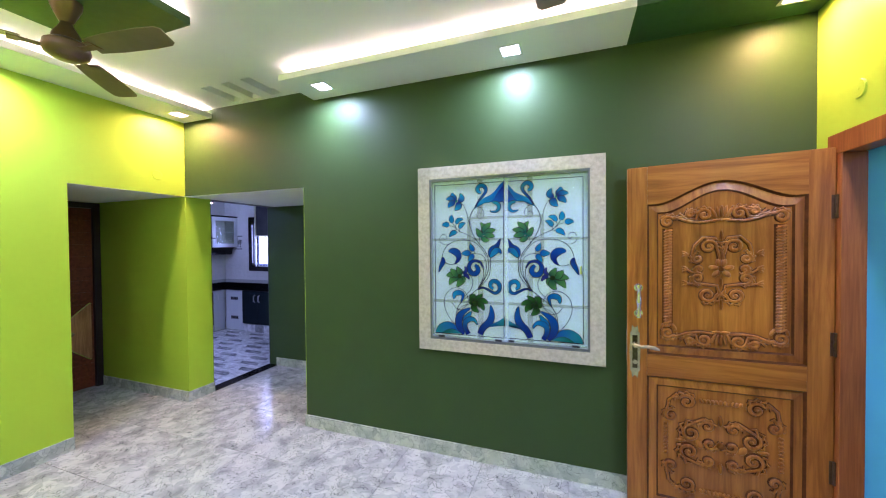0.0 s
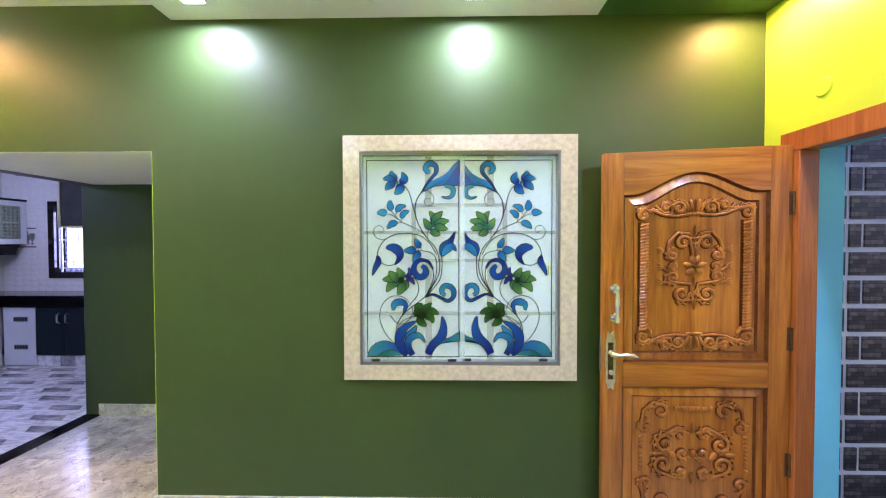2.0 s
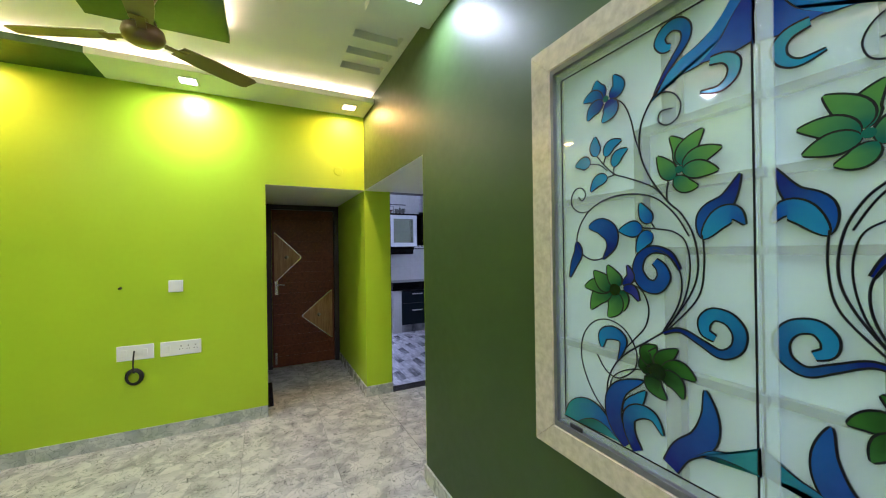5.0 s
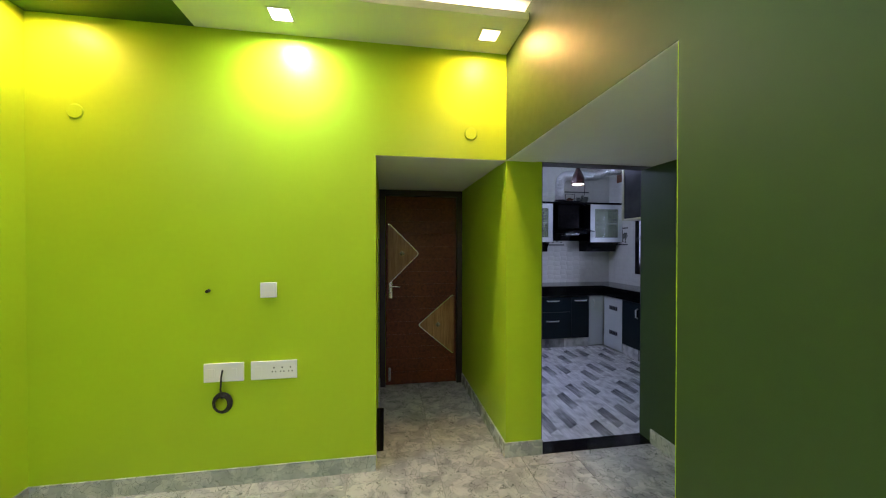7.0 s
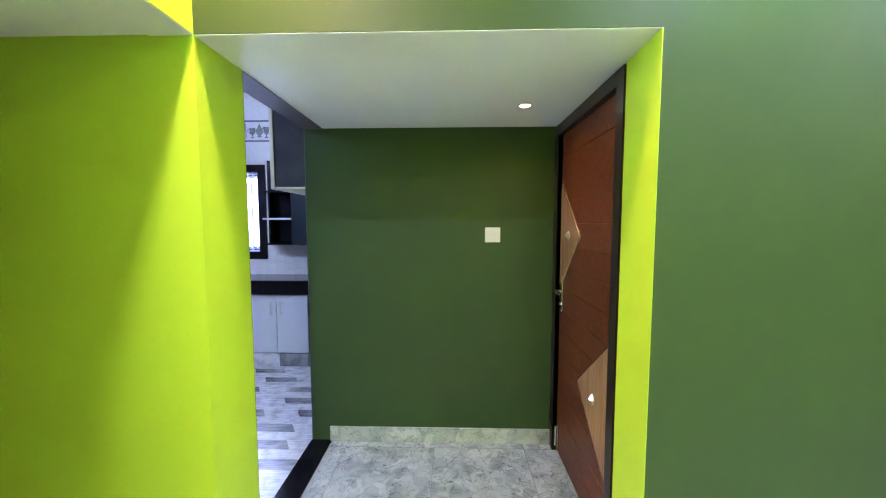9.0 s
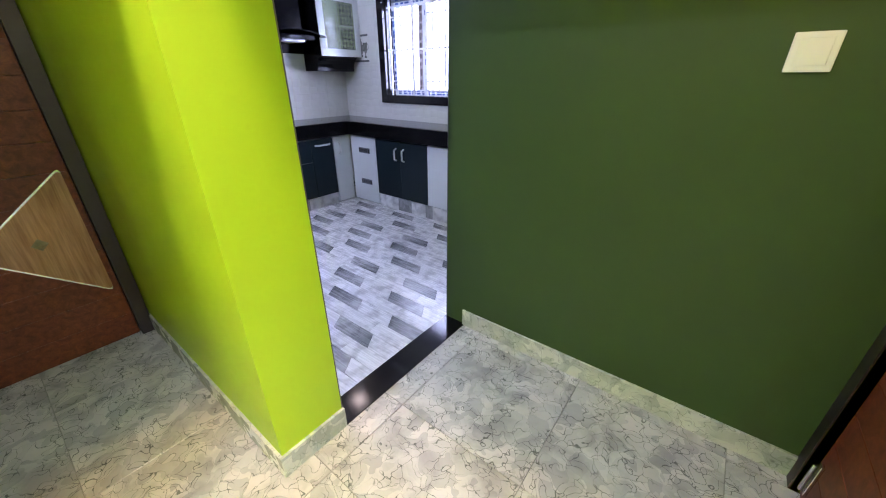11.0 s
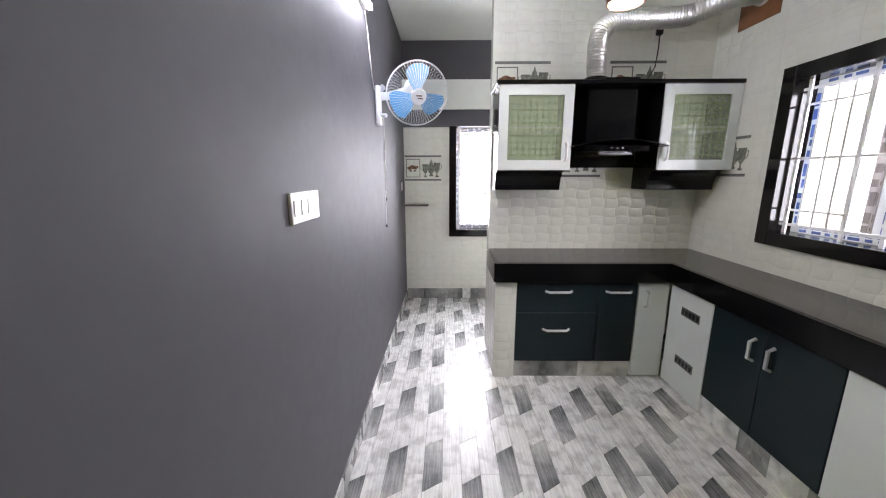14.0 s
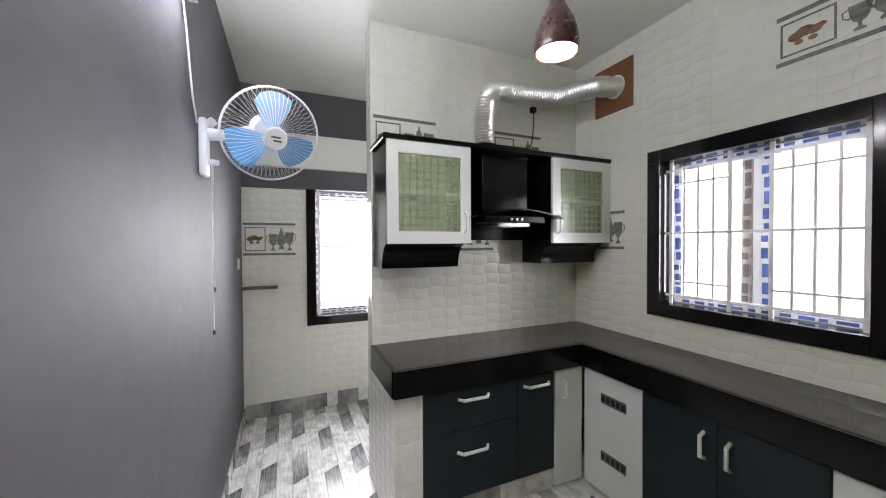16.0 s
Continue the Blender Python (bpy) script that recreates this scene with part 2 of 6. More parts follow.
def prism(bm, poly, depth, m=None):
    """A flat outline in x, y raised to depth in z."""
    lo = [bm.verts.new((x, y, 0)) for x, y in poly]
    hi = [bm.verts.new((x, y, depth)) for x, y in poly]
    bm.faces.new(lo[::-1])
    bm.faces.new(hi)
    for i in range(len(poly)):
        j = (i + 1) % len(poly)
        bm.faces.new((lo[i], lo[j], hi[j], hi[i]))
    if m is not None:
        bmesh.ops.transform(bm, verts=lo + hi, matrix=m)
    return bm


def mesh_of(name, bm, material, smooth=False):
    me = bpy.data.meshes.new(name)
    bm.to_mesh(me)
    bm.free()
    me.materials.append(material)
    if smooth:
        for p in me.polygons:
            p.use_smooth = True
        me.set_sharp_from_angle(angle=radians(40))
    return me


def solo(name, bm, material, label="", category="", kind="", group="", smooth=False):
    return tagged(new(name, mesh_of(name, bm, material, smooth)), label, category, group, kind)


def structure(name, bm, material, label=""):
    return solo(name, bm, material, label, kind="structure")


def thing(name, label, category, group="", at=(0, 0, 0)):
    ob = tagged(new(name), label, category, group)
    ob.location = at
    return ob


def part(name, bm, material, parent, label="", smooth=False):
    """Links a bmesh, in the thing's own coordinates, as one mesh under a thing or a part."""
    ob = new(name, mesh_of(name, bm, material, smooth))
    ob.parent = parent
    return tagged(ob, label)

# ---------------------------------------------------------------- the plan
XL, XR, YS, YG = -3.70, 1.32, -0.10, 2.82
OPX, YP, NX, NY = -2.185, 3.995, -5.18, 1.905
KX, KY0, KY1, HX, UX, HY = -3.83, 3.097, 5.69, -6.73, -8.056, 3.967
DY0, DY1 = 1.63, 2.60

# Hall
structure("wall_north", boxes((OPX, XR + 0.0, YG, 3.05, 0, 3.1), (XL, OPX, YG, 3.05, LOFT, 3.1)), GREEN, "forest green painted hall wall")
structure("wall_west", boxes((XL - 0.15, XL, YS, NY, 0, 3.1), (XL - 0.15, XL, NY, YG, LOFT, 3.1)), LIME, "lime green painted hall wall")
structure("wall_south", boxes((XL - 0.15, XR + 0.15, YS - 0.15, YS, 0, 3.1)), LIME, "lime green painted hall wall")
structure("wall_east", boxes((XR, XR + 0.09, YS, DY0 - 0.11, 0, 3.1), (XR, XR + 0.09, DY1 + 0.11, 3.05, 0, 3.1), (XR, XR + 0.09, DY0 - 0.11, DY1 + 0.11, 2.16, 3.1)), LIME, "lime green painted wall round the entrance")
structure("ceiling", boxes((XL - 0.15, XR + 0.15, YS - 0.15, 3.05, 3.1, 3.2), (XL, XR, YS, YG, CEIL + 0.055, CEIL + 0.09), (XL, -2.93, YS, YG, CEIL, CEIL + 0.055), (-2.36, XR, YS, YG, CEIL, CEIL + 0.055),
                             (-2.93, -2.36, YS, 2.44, CEIL, CEIL + 0.055), (-2.80, -2.70, 2.44, 2.765, CEIL, CEIL + 0.055), (-2.60, -2.48, 2.44, 2.765, CEIL, CEIL + 0.055), (-2.93, -2.36, 2.765, YG, CEIL, CEIL + 0.055)), WHITE, "white plaster false ceiling with three grooves")
for r in ((XL, -3.30, 0.80, YG), (-2.06, 0.38, 2.42, YG), (-2.78, 0.38, YS, 0.29)):
    structure("ceiling_soffit", B(*r, SOFFIT, SOFFIT + 0.045), WHITE, "white dropped soffit with cove lighting")
for rows in (((XL, -3.30, YS, 0.80, SOFFIT, SOFFIT + 0.045), (-3.30, -2.78, YS, 0.29, SOFFIT, SOFFIT + 0.045)), ((0.38, XR, 2.42, YG, SOFFIT, SOFFIT + 0.045), (0.93, XR, YS, 2.42, SOFFIT, SOFFIT + 0.045)), ((0.38, 0.93, YS, 0.29, SOFFIT, SOFFIT + 0.045),)):
    structure("ceiling_soffit_corner", boxes(*rows), SOFFIT_GREEN, "dark green dropped soffit corner")
structure("ceiling_panel", boxes((-2.76, -1.99, 0.99, 1.70, SOFFIT, SOFFIT + 0.045)), SOFFIT_GREEN, "dark green hanging ceiling panel")

# Niche and passage
structure("wall_niche", boxes((NX - 0.1, XL, YG, KY0 - 0.006, 0, 3.1)), LIME, "lime green wall between niche and kitchen")
structure("wall_niche_end", boxes((NX - 0.2, NX - 0.1, 1.0, YG, 0, 3.1)), LIME, "lime wall behind the bedroom door")
structure("wall_niche_south", boxes((NX - 0.1, -4.62, NY - 0.12, NY, 0, LOFT), (-4.62, XL - 0.15, NY - 0.12, NY, 2.05, LOFT), (-3.92, XL - 0.15, NY - 0.12, NY, 0, 2.05)), LIME, "lime wall with a dark doorway")
# Room walls coloured almost black, so the lack of light is in their paint
structure("wall_back_room", boxes((-4.8, -3.86, 0.9, 1.0, 0, LOFT), (-4.9, -4.8, 0.9, NY - 0.12, 0, LOFT), (XL - 0.17, XL - 0.155, 1.0, NY - 0.12, 0, LOFT)), DARKFRAME_AND_SHADE, "room behind the doorway, its darkness put into the wall colour")
structure("ceiling_passage", boxes((NX - 0.1, XL - 0.152, 0.9, YG, LOFT, LOFT + 0.1), (KX + 0.004, OPX + 0.2, YG + 0.23, 4.2, LOFT, LOFT + 0.1)), WHITE, "white low ceiling over niche and passage")
structure("ceiling_passage_edge", boxes((XL, OPX, YG + 0.002, YG + 0.228, LOFT - 0.004, LOFT - 0.001), (XL - 0.148, XL - 0.002, NY, YG, LOFT - 0.004, LOFT - 0.001)), WHITE, "white underside of the lintels")
structure("wall_passage_north", boxes((KX + 0.005, OPX + 0.2, YP, YP + 0.12, 0, LOFT)), GREEN, "forest green passage wall")
structure("wall_passage_east", boxes((OPX, OPX + 0.2, 3.05, 3.06, 0, LOFT), (OPX, OPX + 0.2, 3.93, YP, 0, LOFT), (OPX + 0.1, OPX + 0.2, 3.05, YP, 0, LOFT)), LIME, "lime reveal beside the passage door")
structure("wall_passage_reveal", boxes((OPX - 0.003, OPX, YG, 3.05, 0, LOFT - 0.005)), LIME, "lime painted reveal of the opening")

# Kitchen
structure("wall_kitchen_south", boxes((UX, XL - 0.002, KY0 - 0.006, KY0, 0, KCEIL)), GREY, "mauve-grey painted kitchen wall")
structure("wall_kitchen_east", boxes((KX, KX + 0.004, KY0, YP, LOFT, KCEIL), (KX, XL - 0.002, KY0 - 0.005, YP, LOFT - 0.004, LOFT - 0.001), (KX, KX + 0.004, YP, KY1, 0, KCEIL), (KX, KX + 0.004, YP, YP + 0.12, 0, LOFT)), GREY, "mauve-grey wall with the kitchen doorway")


def wave_tile(name):
    """Glossy cream wall tile with a pressed woven wave relief and thin joints."""
    m, n, l, b = nodes_of(name)
    tc = n.new("ShaderNodeTexCoord")
    sp = n.new("ShaderNodeSeparateXYZ")
    l.new(tc.outputs["Object"], sp.inputs[0])

    def calc(op, a, c=None):
        k = n.new("ShaderNodeMath")
        k.operation = op
        for i, v in enumerate((a, c)):
            if v is None:
                continue
            if isinstance(v, (int, float)):
                k.inputs[i].default_value = v
            else:
                l.new(v, k.inputs[i])
        return k.outputs[0]

    h = calc("ADD", sp.outputs[0], sp.outputs[1])
    z = sp.outputs[2]
    wob = calc("MULTIPLY", calc("SINE", calc("MULTIPLY", z, 41.9)), 0.3)
    a = calc("SINE", calc("ADD", calc("MULTIPLY", h, 27.9), wob))
    c = calc("SINE", calc("ADD", calc("MULTIPLY", z, 41.9), calc("MULTIPLY", calc("SINE", calc("MULTIPLY", h, 27.9)), 0.35)))
    relief = calc("POWER", calc("MULTIPLY", calc("ABSOLUTE", a), calc("ABSOLUTE", c)), 0.45)
    br = n.new("ShaderNodeCombineXYZ")
    l.new(h, br.inputs[0])
    l.new(z, br.inputs[1])
    bt = n.new("ShaderNodeTexBrick")
    bt.offset = 0.0
    bt.inputs["Scale"].default_value, bt.inputs["Mortar Size"].default_value = 1.0, 0.0022
    bt.inputs["Brick Width"].default_value, bt.inputs["Row Height"].default_value = 0.445, 0.297
    bt.inputs["Color1"].default_value, bt.inputs["Color2"].default_value, bt.inputs["Mortar"].default_value = (0.73, 0.73, 0.67, 1), (0.71, 0.71, 0.65, 1), (0.66, 0.66, 0.6, 1)
    l.new(br.outputs[0], bt.inputs["Vector"])
    mx = n.new("ShaderNodeMixRGB")
    mx.blend_type, mx.inputs[0].default_value = "MULTIPLY", 1.0
    l.new(bt.outputs[0], mx.inputs[1])
    l.new(grad(n, l, noise_of(n, l, 14, 5), [(0.3, (0.94, 0.94, 0.93)), (0.7, (1, 1, 1))]), mx.inputs[2])
    l.new(mx.outputs[0], b.inputs["Base Color"])
    b.inputs["Roughness"].default_value = 0.2
    add_bump(n, l, b, relief, 0.5, 0.007)
    return m


TILEWALL = wave_tile("cream_wave_wall_tile")
WX0, WX1, WZ0, WZ1 = -6.07, -4.985, 1.10, 2.175
structure("wall_kitchen_north", boxes((UX, WX0, KY1, KY1 + 0.2, 0, KCEIL), (WX1, KX + 0.2, KY1, KY1 + 0.2, 0, KCEIL), (WX0, WX1, KY1, KY1 + 0.2, 0, WZ0), (WX0, WX1, KY1, KY1 + 0.2, WZ1, KCEIL)), TILEWALL, "cream tiled kitchen wall with a window")
structure("wall_partition", boxes((-6.86, HX, HY, KY1, 0, KCEIL)), TILEWALL, "cream tiled partition behind the hood")
UY0, UY1, UZ0, UZ1 = 3.635, 4.30, 0.80, 2.10
structure("wall_utility", boxes((UX - 0.2, UX, KY0 - 0.2, UY0, 0, 2.09), (UX - 0.2, UX, UY1, KY1, 0, 2.09), (UX - 0.2, UX, UY0, UY1, 0, UZ0)), TILEWALL, "cream tiled utility wall with a window")
structure("wall_utility_upper", boxes((UX - 0.2, UX, KY0 - 0.2, KY1, 2.10, KCEIL)), GREY, "mauve-grey wall above the tiles")
structure("utility_beam", boxes((UX, UX + 0.06, KY0, KY1, 2.285, 2.595)), WHITE, "white concrete beam")
structure("ceiling_kitchen", boxes((UX - 0.2, XL, KY0 - 0.2, KY1 + 0.2, KCEIL, KCEIL + 0.1)), WHITE, "white kitchen ceiling")

# Ground under everything, and the porch
structure("floor_bed", boxes((UX - 0.2, XL, KY0, KY1 + 0.2, -0.1, -0.006), (NX - 0.2, XL, 0.9, KY0, -0.1, -0.006), (XL, XR + 0.09, YS - 0.15, 3.05, -0.1, -0.006), (XL, OPX + 0.2, 3.05, YP + 0.12, -0.1, -0.006)), GROUT, "grey floor bed between the tiles")
structure("ground", boxes((-400, 400, -400, 400, -0.4, -0.3)), mat("dry_earth", (0.2, 0.16, 0.11), 0.9, var=0.3, scale=0.4), "bare ground round the house")

# Porch beside the entrance
PORCH = mat("grey_slate_paving", (0.07, 0.068, 0.07), 0.45, var=0.4, scale=5, bump=0.1, bump_scale=30)
structure("porch_floor", boxes((XR + 0.15, 4.6, -1.0, 3.0, -0.3, -0.008)), PORCH, "dark grey paved porch floor")
structure("entrance_reveal", boxes((XR + 0.09, XR + 0.235, DY1 + 0.02, 3.05, 0.0, 3.1), (XR + 0.09, XR + 0.235, -1.0, DY0 - 0.02, 0.0, 3.1), (XR + 0.09, XR + 0.235, DY0 - 0.02, DY1 + 0.02, 2.08, 3.1)), BLUE, "turquoise painted outer reveal of the entrance")
structure("entrance_reveal_base", boxes((XR + 0.09, XR + 0.25, DY1 + 0.005, DY1 + 0.02, -0.008, 0.09)), PORCH, "grey stone base of the reveal")


def stacked_stone(name):
    m, n, l, b = nodes_of(name)
    tc = n.new("ShaderNodeTexCoord")
    mp = n.new("ShaderNodeMapping")
    mp.inputs["Rotation"].default_value = (radians(90), 0, 0)
    l.new(tc.outputs["Object"], mp.inputs[0])
    bt = n.new("ShaderNodeTexBrick")
    bt.inputs["Scale"].default_value, bt.inputs["Mortar Size"].default_value = 1.0, 0.0015
    bt.inputs["Brick Width"].default_value, bt.inputs["Row Height"].default_value = 0.075, 0.025
    bt.inputs["Color1"].default_value, bt.inputs["Color2"].default_value, bt.inputs["Mortar"].default_value = (0.04, 0.037, 0.036, 1), (0.26, 0.22, 0.19, 1), (0.012, 0.012, 0.012, 1)
    bt.inputs["Bias"].default_value = -0.35
    l.new(mp.outputs[0], bt.inputs["Vector"])
    mx = n.new("ShaderNodeMixRGB")
    mx.blend_type, mx.inputs[0].default_value = "MULTIPLY", 1.0
    l.new(bt.outputs[0], mx.inputs[1])
    l.new(grad(n, l, noise_of(n, l, 40, 4), [(0.3, (0.55, 0.55, 0.55)), (0.7, (1.2, 1.2, 1.2))]), mx.inputs[2])
    l.new(mx.outputs[0], b.inputs["Base Color"])
    b.inputs["Roughness"].default_value = 0.35
    add_bump(n, l, b, bt.outputs[1], -0.6, 0.002)
    return m


STONE = stacked_stone("dark_stacked_stone_tile")
# Top two metres are unseen, added to keep sun out of the entrance
porch_wall = structure("wall_porch", boxes((1.556, 4.6, 2.868, 3.05, 0.0, 5.0)), mat("white_cladding_joint", (0.74, 0.74, 0.78), 0.5, var=0.04, scale=8), "porch wall of dark stone tiles with white joints")
structure("porch_wall_base", boxes((1.556, 4.6, 2.855, 2.868, -0.008, 0.075)), PORCH, "dark stone skirting of the porch wall")


def frame_door(name, label, at, turn, width, height):
    """A flush dark veneer door with two oak corner inlays, knobs, lever handle and frame."""
    d = thing(name, label, "door")
    d.matrix_world = pose(*at, 0, 0, turn)
    f = 0.062
    part("door_frame", boxes((-f, 0, -0.03, 0.06, 0, height + f), (width, width + f, -0.03, 0.06, 0, height + f), (0, width, -0.03, 0.06, height, height + f)), DARKFRAME_AND_SHADE, d, "dark brown door frame")
    leaf = part("leaf", B(0.003, width - 0.003, 0.006, 0.035, 0.008, height - 0.003), WALNUT, d)
    step = (height - 0.012) / 15
    for k in range(15):
        part("board", B(0.004, width - 0.004, 0.0, 0.0062, 0.009 + step * k, 0.009 + step * (k + 1) - 0.001, bevel=0.0026), WALNUT, leaf)

    def rounded(pts, r=0.035):
        out = []
        for i, p in enumerate(pts):
            a, b, c = Vector(pts[i - 1]), Vector(p), Vector(pts[(i + 1) % len(pts)])
            u, v = (a - b).normalized() * r, (c - b).normalized() * r
            for k in range(5):
                t = k / 4
                out.append(tuple((b + u) * (1 - t) ** 2 + 2 * t * (1 - t) * b + (b + v) * t * t))
        return out

    for edge, tip, zc in ((0.03, 0.36, 1.435), (width - 0.03, width - 0.42, 0.65)):
        tri = [(edge, zc + 0.33), (edge, zc - 0.33), (tip, zc)]
        m = Matrix.Translation((0, -0.001, 0)) @ Matrix.Rotation(radians(90), 4, "X")
        part("inlay_rim", prism(bmesh.new(), rounded([(edge + (p[0] - edge) * 1.03, zc + (p[1] - zc) * 1.03) for p in tri]), 0.004, m), CHROME, leaf, "thin steel rim of the inlay")
        part("inlay", prism(bmesh.new(), rounded(tri), 0.008, m), INLAY, leaf, "light oak triangular inlay")
        kx = edge + (tip - edge) * 0.45
        part("knob", rod(bmesh.new(), (kx, -0.008, zc), (kx, -0.03, zc), 0.032, seg=4, r2=0.002), BRASS, leaf, "small pyramid stud")
    h = bmesh.new()
    box(h, 0.035, 0.075, -0.008, 0, 0.95, 1.16, bevel=0.003)
    rod(h, (0.055, -0.008, 1.08), (0.055, -0.045, 1.08), 0.009)
    tube(h, [(0.05, -0.045, 1.08), (0.1, -0.05, 1.082), (0.15, -0.046, 1.075)], [0.009, 0.008, 0.006])
    rod(h, (0.055, -0.008, 1.0), (0.055, -0.02, 1.0), 0.012)
    part("handle", h, CHROME, d, "steel lever handle on a plate", smooth=True)
    bo = bmesh.new()
    box(bo, 0.03, 0.055, -0.01, 0, 0.05, 0.2, bevel=0.002)
    rod(bo, (0.042, -0.02, 0.06), (0.042, -0.02, 0.19), 0.006)
    part("tower_bolt", bo, CHROME, d, "small steel tower bolt")
    return d


frame_door("bedroom_door", "closed dark walnut door with oak triangle inlays", (NX + 0.02, NY + 0.068, 0), 90, YG - NY - 0.136, 2.06)
frame_door("passage_door", "closed dark walnut door in the passage wall", (OPX + 0.025, 3.93, 0), -90, 0.80, 2.06)


# ---------------------------------------------------------------- entrance door


link_part = part


def arch_z(x, x0, x1, shoulder, peak):
    u = abs((x - (x0 + x1) / 2) / ((x1 - x0) / 2))
    if u > 0.86:
        return shoulder
    return shoulder + (peak - shoulder) * (0.5 + 0.5 * math.cos(math.pi * u / 0.86)) ** 0.8


def arched(x0, x1, z0, shoulder, peak, n=28):
    return [(x1, z0), (x1, shoulder)] + [(x1 + (x0 - x1) * k / n, arch_z(x1 + (x0 - x1) * k / n, x0, x1, shoulder, peak)) for k in range(1, n)] + [(x0, shoulder), (x0, z0)]


FACE = Matrix.Translation((0, 0, 0)) @ Matrix.Rotation(radians(90), 4, "X")


def spiral(cx, cz, r, turns, start, y, hand=1, tail=()):
    pts = [(px, y, pz) for px, pz in tail]
    for k in range(26):
        t = k / 25
        a = start + hand * turns * 2 * math.pi * t
        q = r * (1 - 0.82 * t)
        pts.append((cx + q * math.cos(a), y, cz + q * math.sin(a)))
    return pts


def bead(bm, x, y, z, r, sx=1.0, sz=1.0, a=0.0):
    m = Matrix.Translation((x, y, z)) @ Matrix.Rotation(a, 4, "Y") @ Matrix.Diagonal((sx, 0.7, sz, 1))
    bmesh.ops.create_icosphere(bm, subdivisions=2, radius=r, matrix=m)


def entrance_door():
    d = thing("entrance_door", "open carved teak entrance door with brass fittings", "door")
    d.matrix_world = pose(1.305, 2.63, 0, 0, 0, -4.2)
    W, H = 0.939, 2.08
    ox = -W
    X = lambda v: (v - 1.19) * 0.993 - 0.105

    def part(name, bm, material, parent, label="", smooth=False):
        """A piece of the leaf, which has sagged a little towards its free edge."""
        for v in bm.verts:
            v.co.z += 0.024 * (v.co.x + 0.6) / W
        return link_part(name, bm, material, parent, label, smooth)

    def ring(outer, inner, y0, y1):
        bm = bmesh.new()
        n = len(outer)
        rows = [[bm.verts.new((x, y, z)) for x, z in poly] for poly, y in ((outer, y0), (inner, y1))]
        for i in range(n):
            j = (i + 1) % n
            bm.faces.new((rows[0][i], rows[0][j], rows[1][j], rows[1][i]))
        return bm

    # stiles and rails
    st = bmesh.new()
    box(st, ox, X(0.458), 0, 0.04, 0.024, H, bevel=0.004)
    part("stile", st, TEAK, d)
    part("stile", B(X(1.19), 0, 0, 0.04, 0.024, H, bevel=0.004), TEAK, d)
    part("rail", B(X(0.458), X(1.19), 0, 0.04, 0.024, 0.048, bevel=0.002), TEAK_X, d)
    part("rail", B(X(0.458), X(1.19), 0, 0.04, 0.823, 0.955, bevel=0.003), TEAK_X, d)
    top = [(X(0.458), H), (X(1.19), H)] + arched(X(0.458), X(1.19), 1.80, 1.853, 1.962)[1:-1]
    bm = prism(bmesh.new(), top, 0.04, Matrix.Translation((0, 0.04, 0)) @ FACE)
    part("rail", bm, TEAK_X, d)
    mould, quirk = bmesh.new(), bmesh.new()
    for inset, nxt, y0, y1, to in ((0.0, 0.011, 0.0, 0.018, quirk), (0.011, 0.05, 0.018, 0.006, mould), (0.05, 0.06, 0.006, 0.017, quirk)):
        for x0, x1, z0, s, p in ((X(0.458), X(1.19), 0.955, 1.853, 1.962), (X(0.458), X(1.19), 0.048, 0.823, 0.823)):
            o = arched(x0 + inset, x1 - inset, z0 + inset, s - inset, p - inset)
            i = arched(x0 + nxt, x1 - nxt, z0 + nxt, s - nxt, p - nxt)
            r = ring(o, i, y0, y1)
            me = bpy.data.meshes.new("tmp")
            r.to_mesh(me)
            r.free()
            to.from_mesh(me)
            bpy.data.meshes.remove(me)
    moulding = part("panel_moulding", mould, TEAK, d, "stepped moulding round the panels")
    # The moulding's groove gets its shade from this darker colour
    part("quirk", quirk, TEAK_SHADE, moulding, "groove of the moulding, its shade put into a dark colour")
    part("panel", prism(bmesh.new(), arched(X(0.458), X(1.19), 0.955, 1.853, 1.962), 0.02, Matrix.Translation((0, 0.036, 0)) @ FACE), TEAK, d, "arched upper panel")
    part("panel", B(X(0.458), X(1.19), 0.016, 0.036, 0.048, 0.823), TEAK, d, "square lower panel")
    y, c = 0.008, X(0.824)
    # rope columns
    for cx in (X(0.565), X(1.083)):
        bm = bmesh.new()
        rod(bm, (cx, y, 1.13), (cx, y, 1.70), 0.013, 10)
        for k in range(34):
            z = 1.135 + k * 0.0168
            tube(bm, [(cx - 0.019, y - 0.004, z - 0.006), (cx, y - 0.017, z), (cx + 0.019, y - 0.004, z + 0.006)], 0.0075, 6)
        # Dark strip behind the column paints the shade at its sides
        part("groove_shade", B(cx - 0.027, cx + 0.027, 0.0145, 0.02, 1.125, 1.705), TEAK_SHADE, d, "dark strip coloured as shade beside the rope column")
        part("rope_column", bm, TEAK, d, "carved twisted rope column", smooth=True)

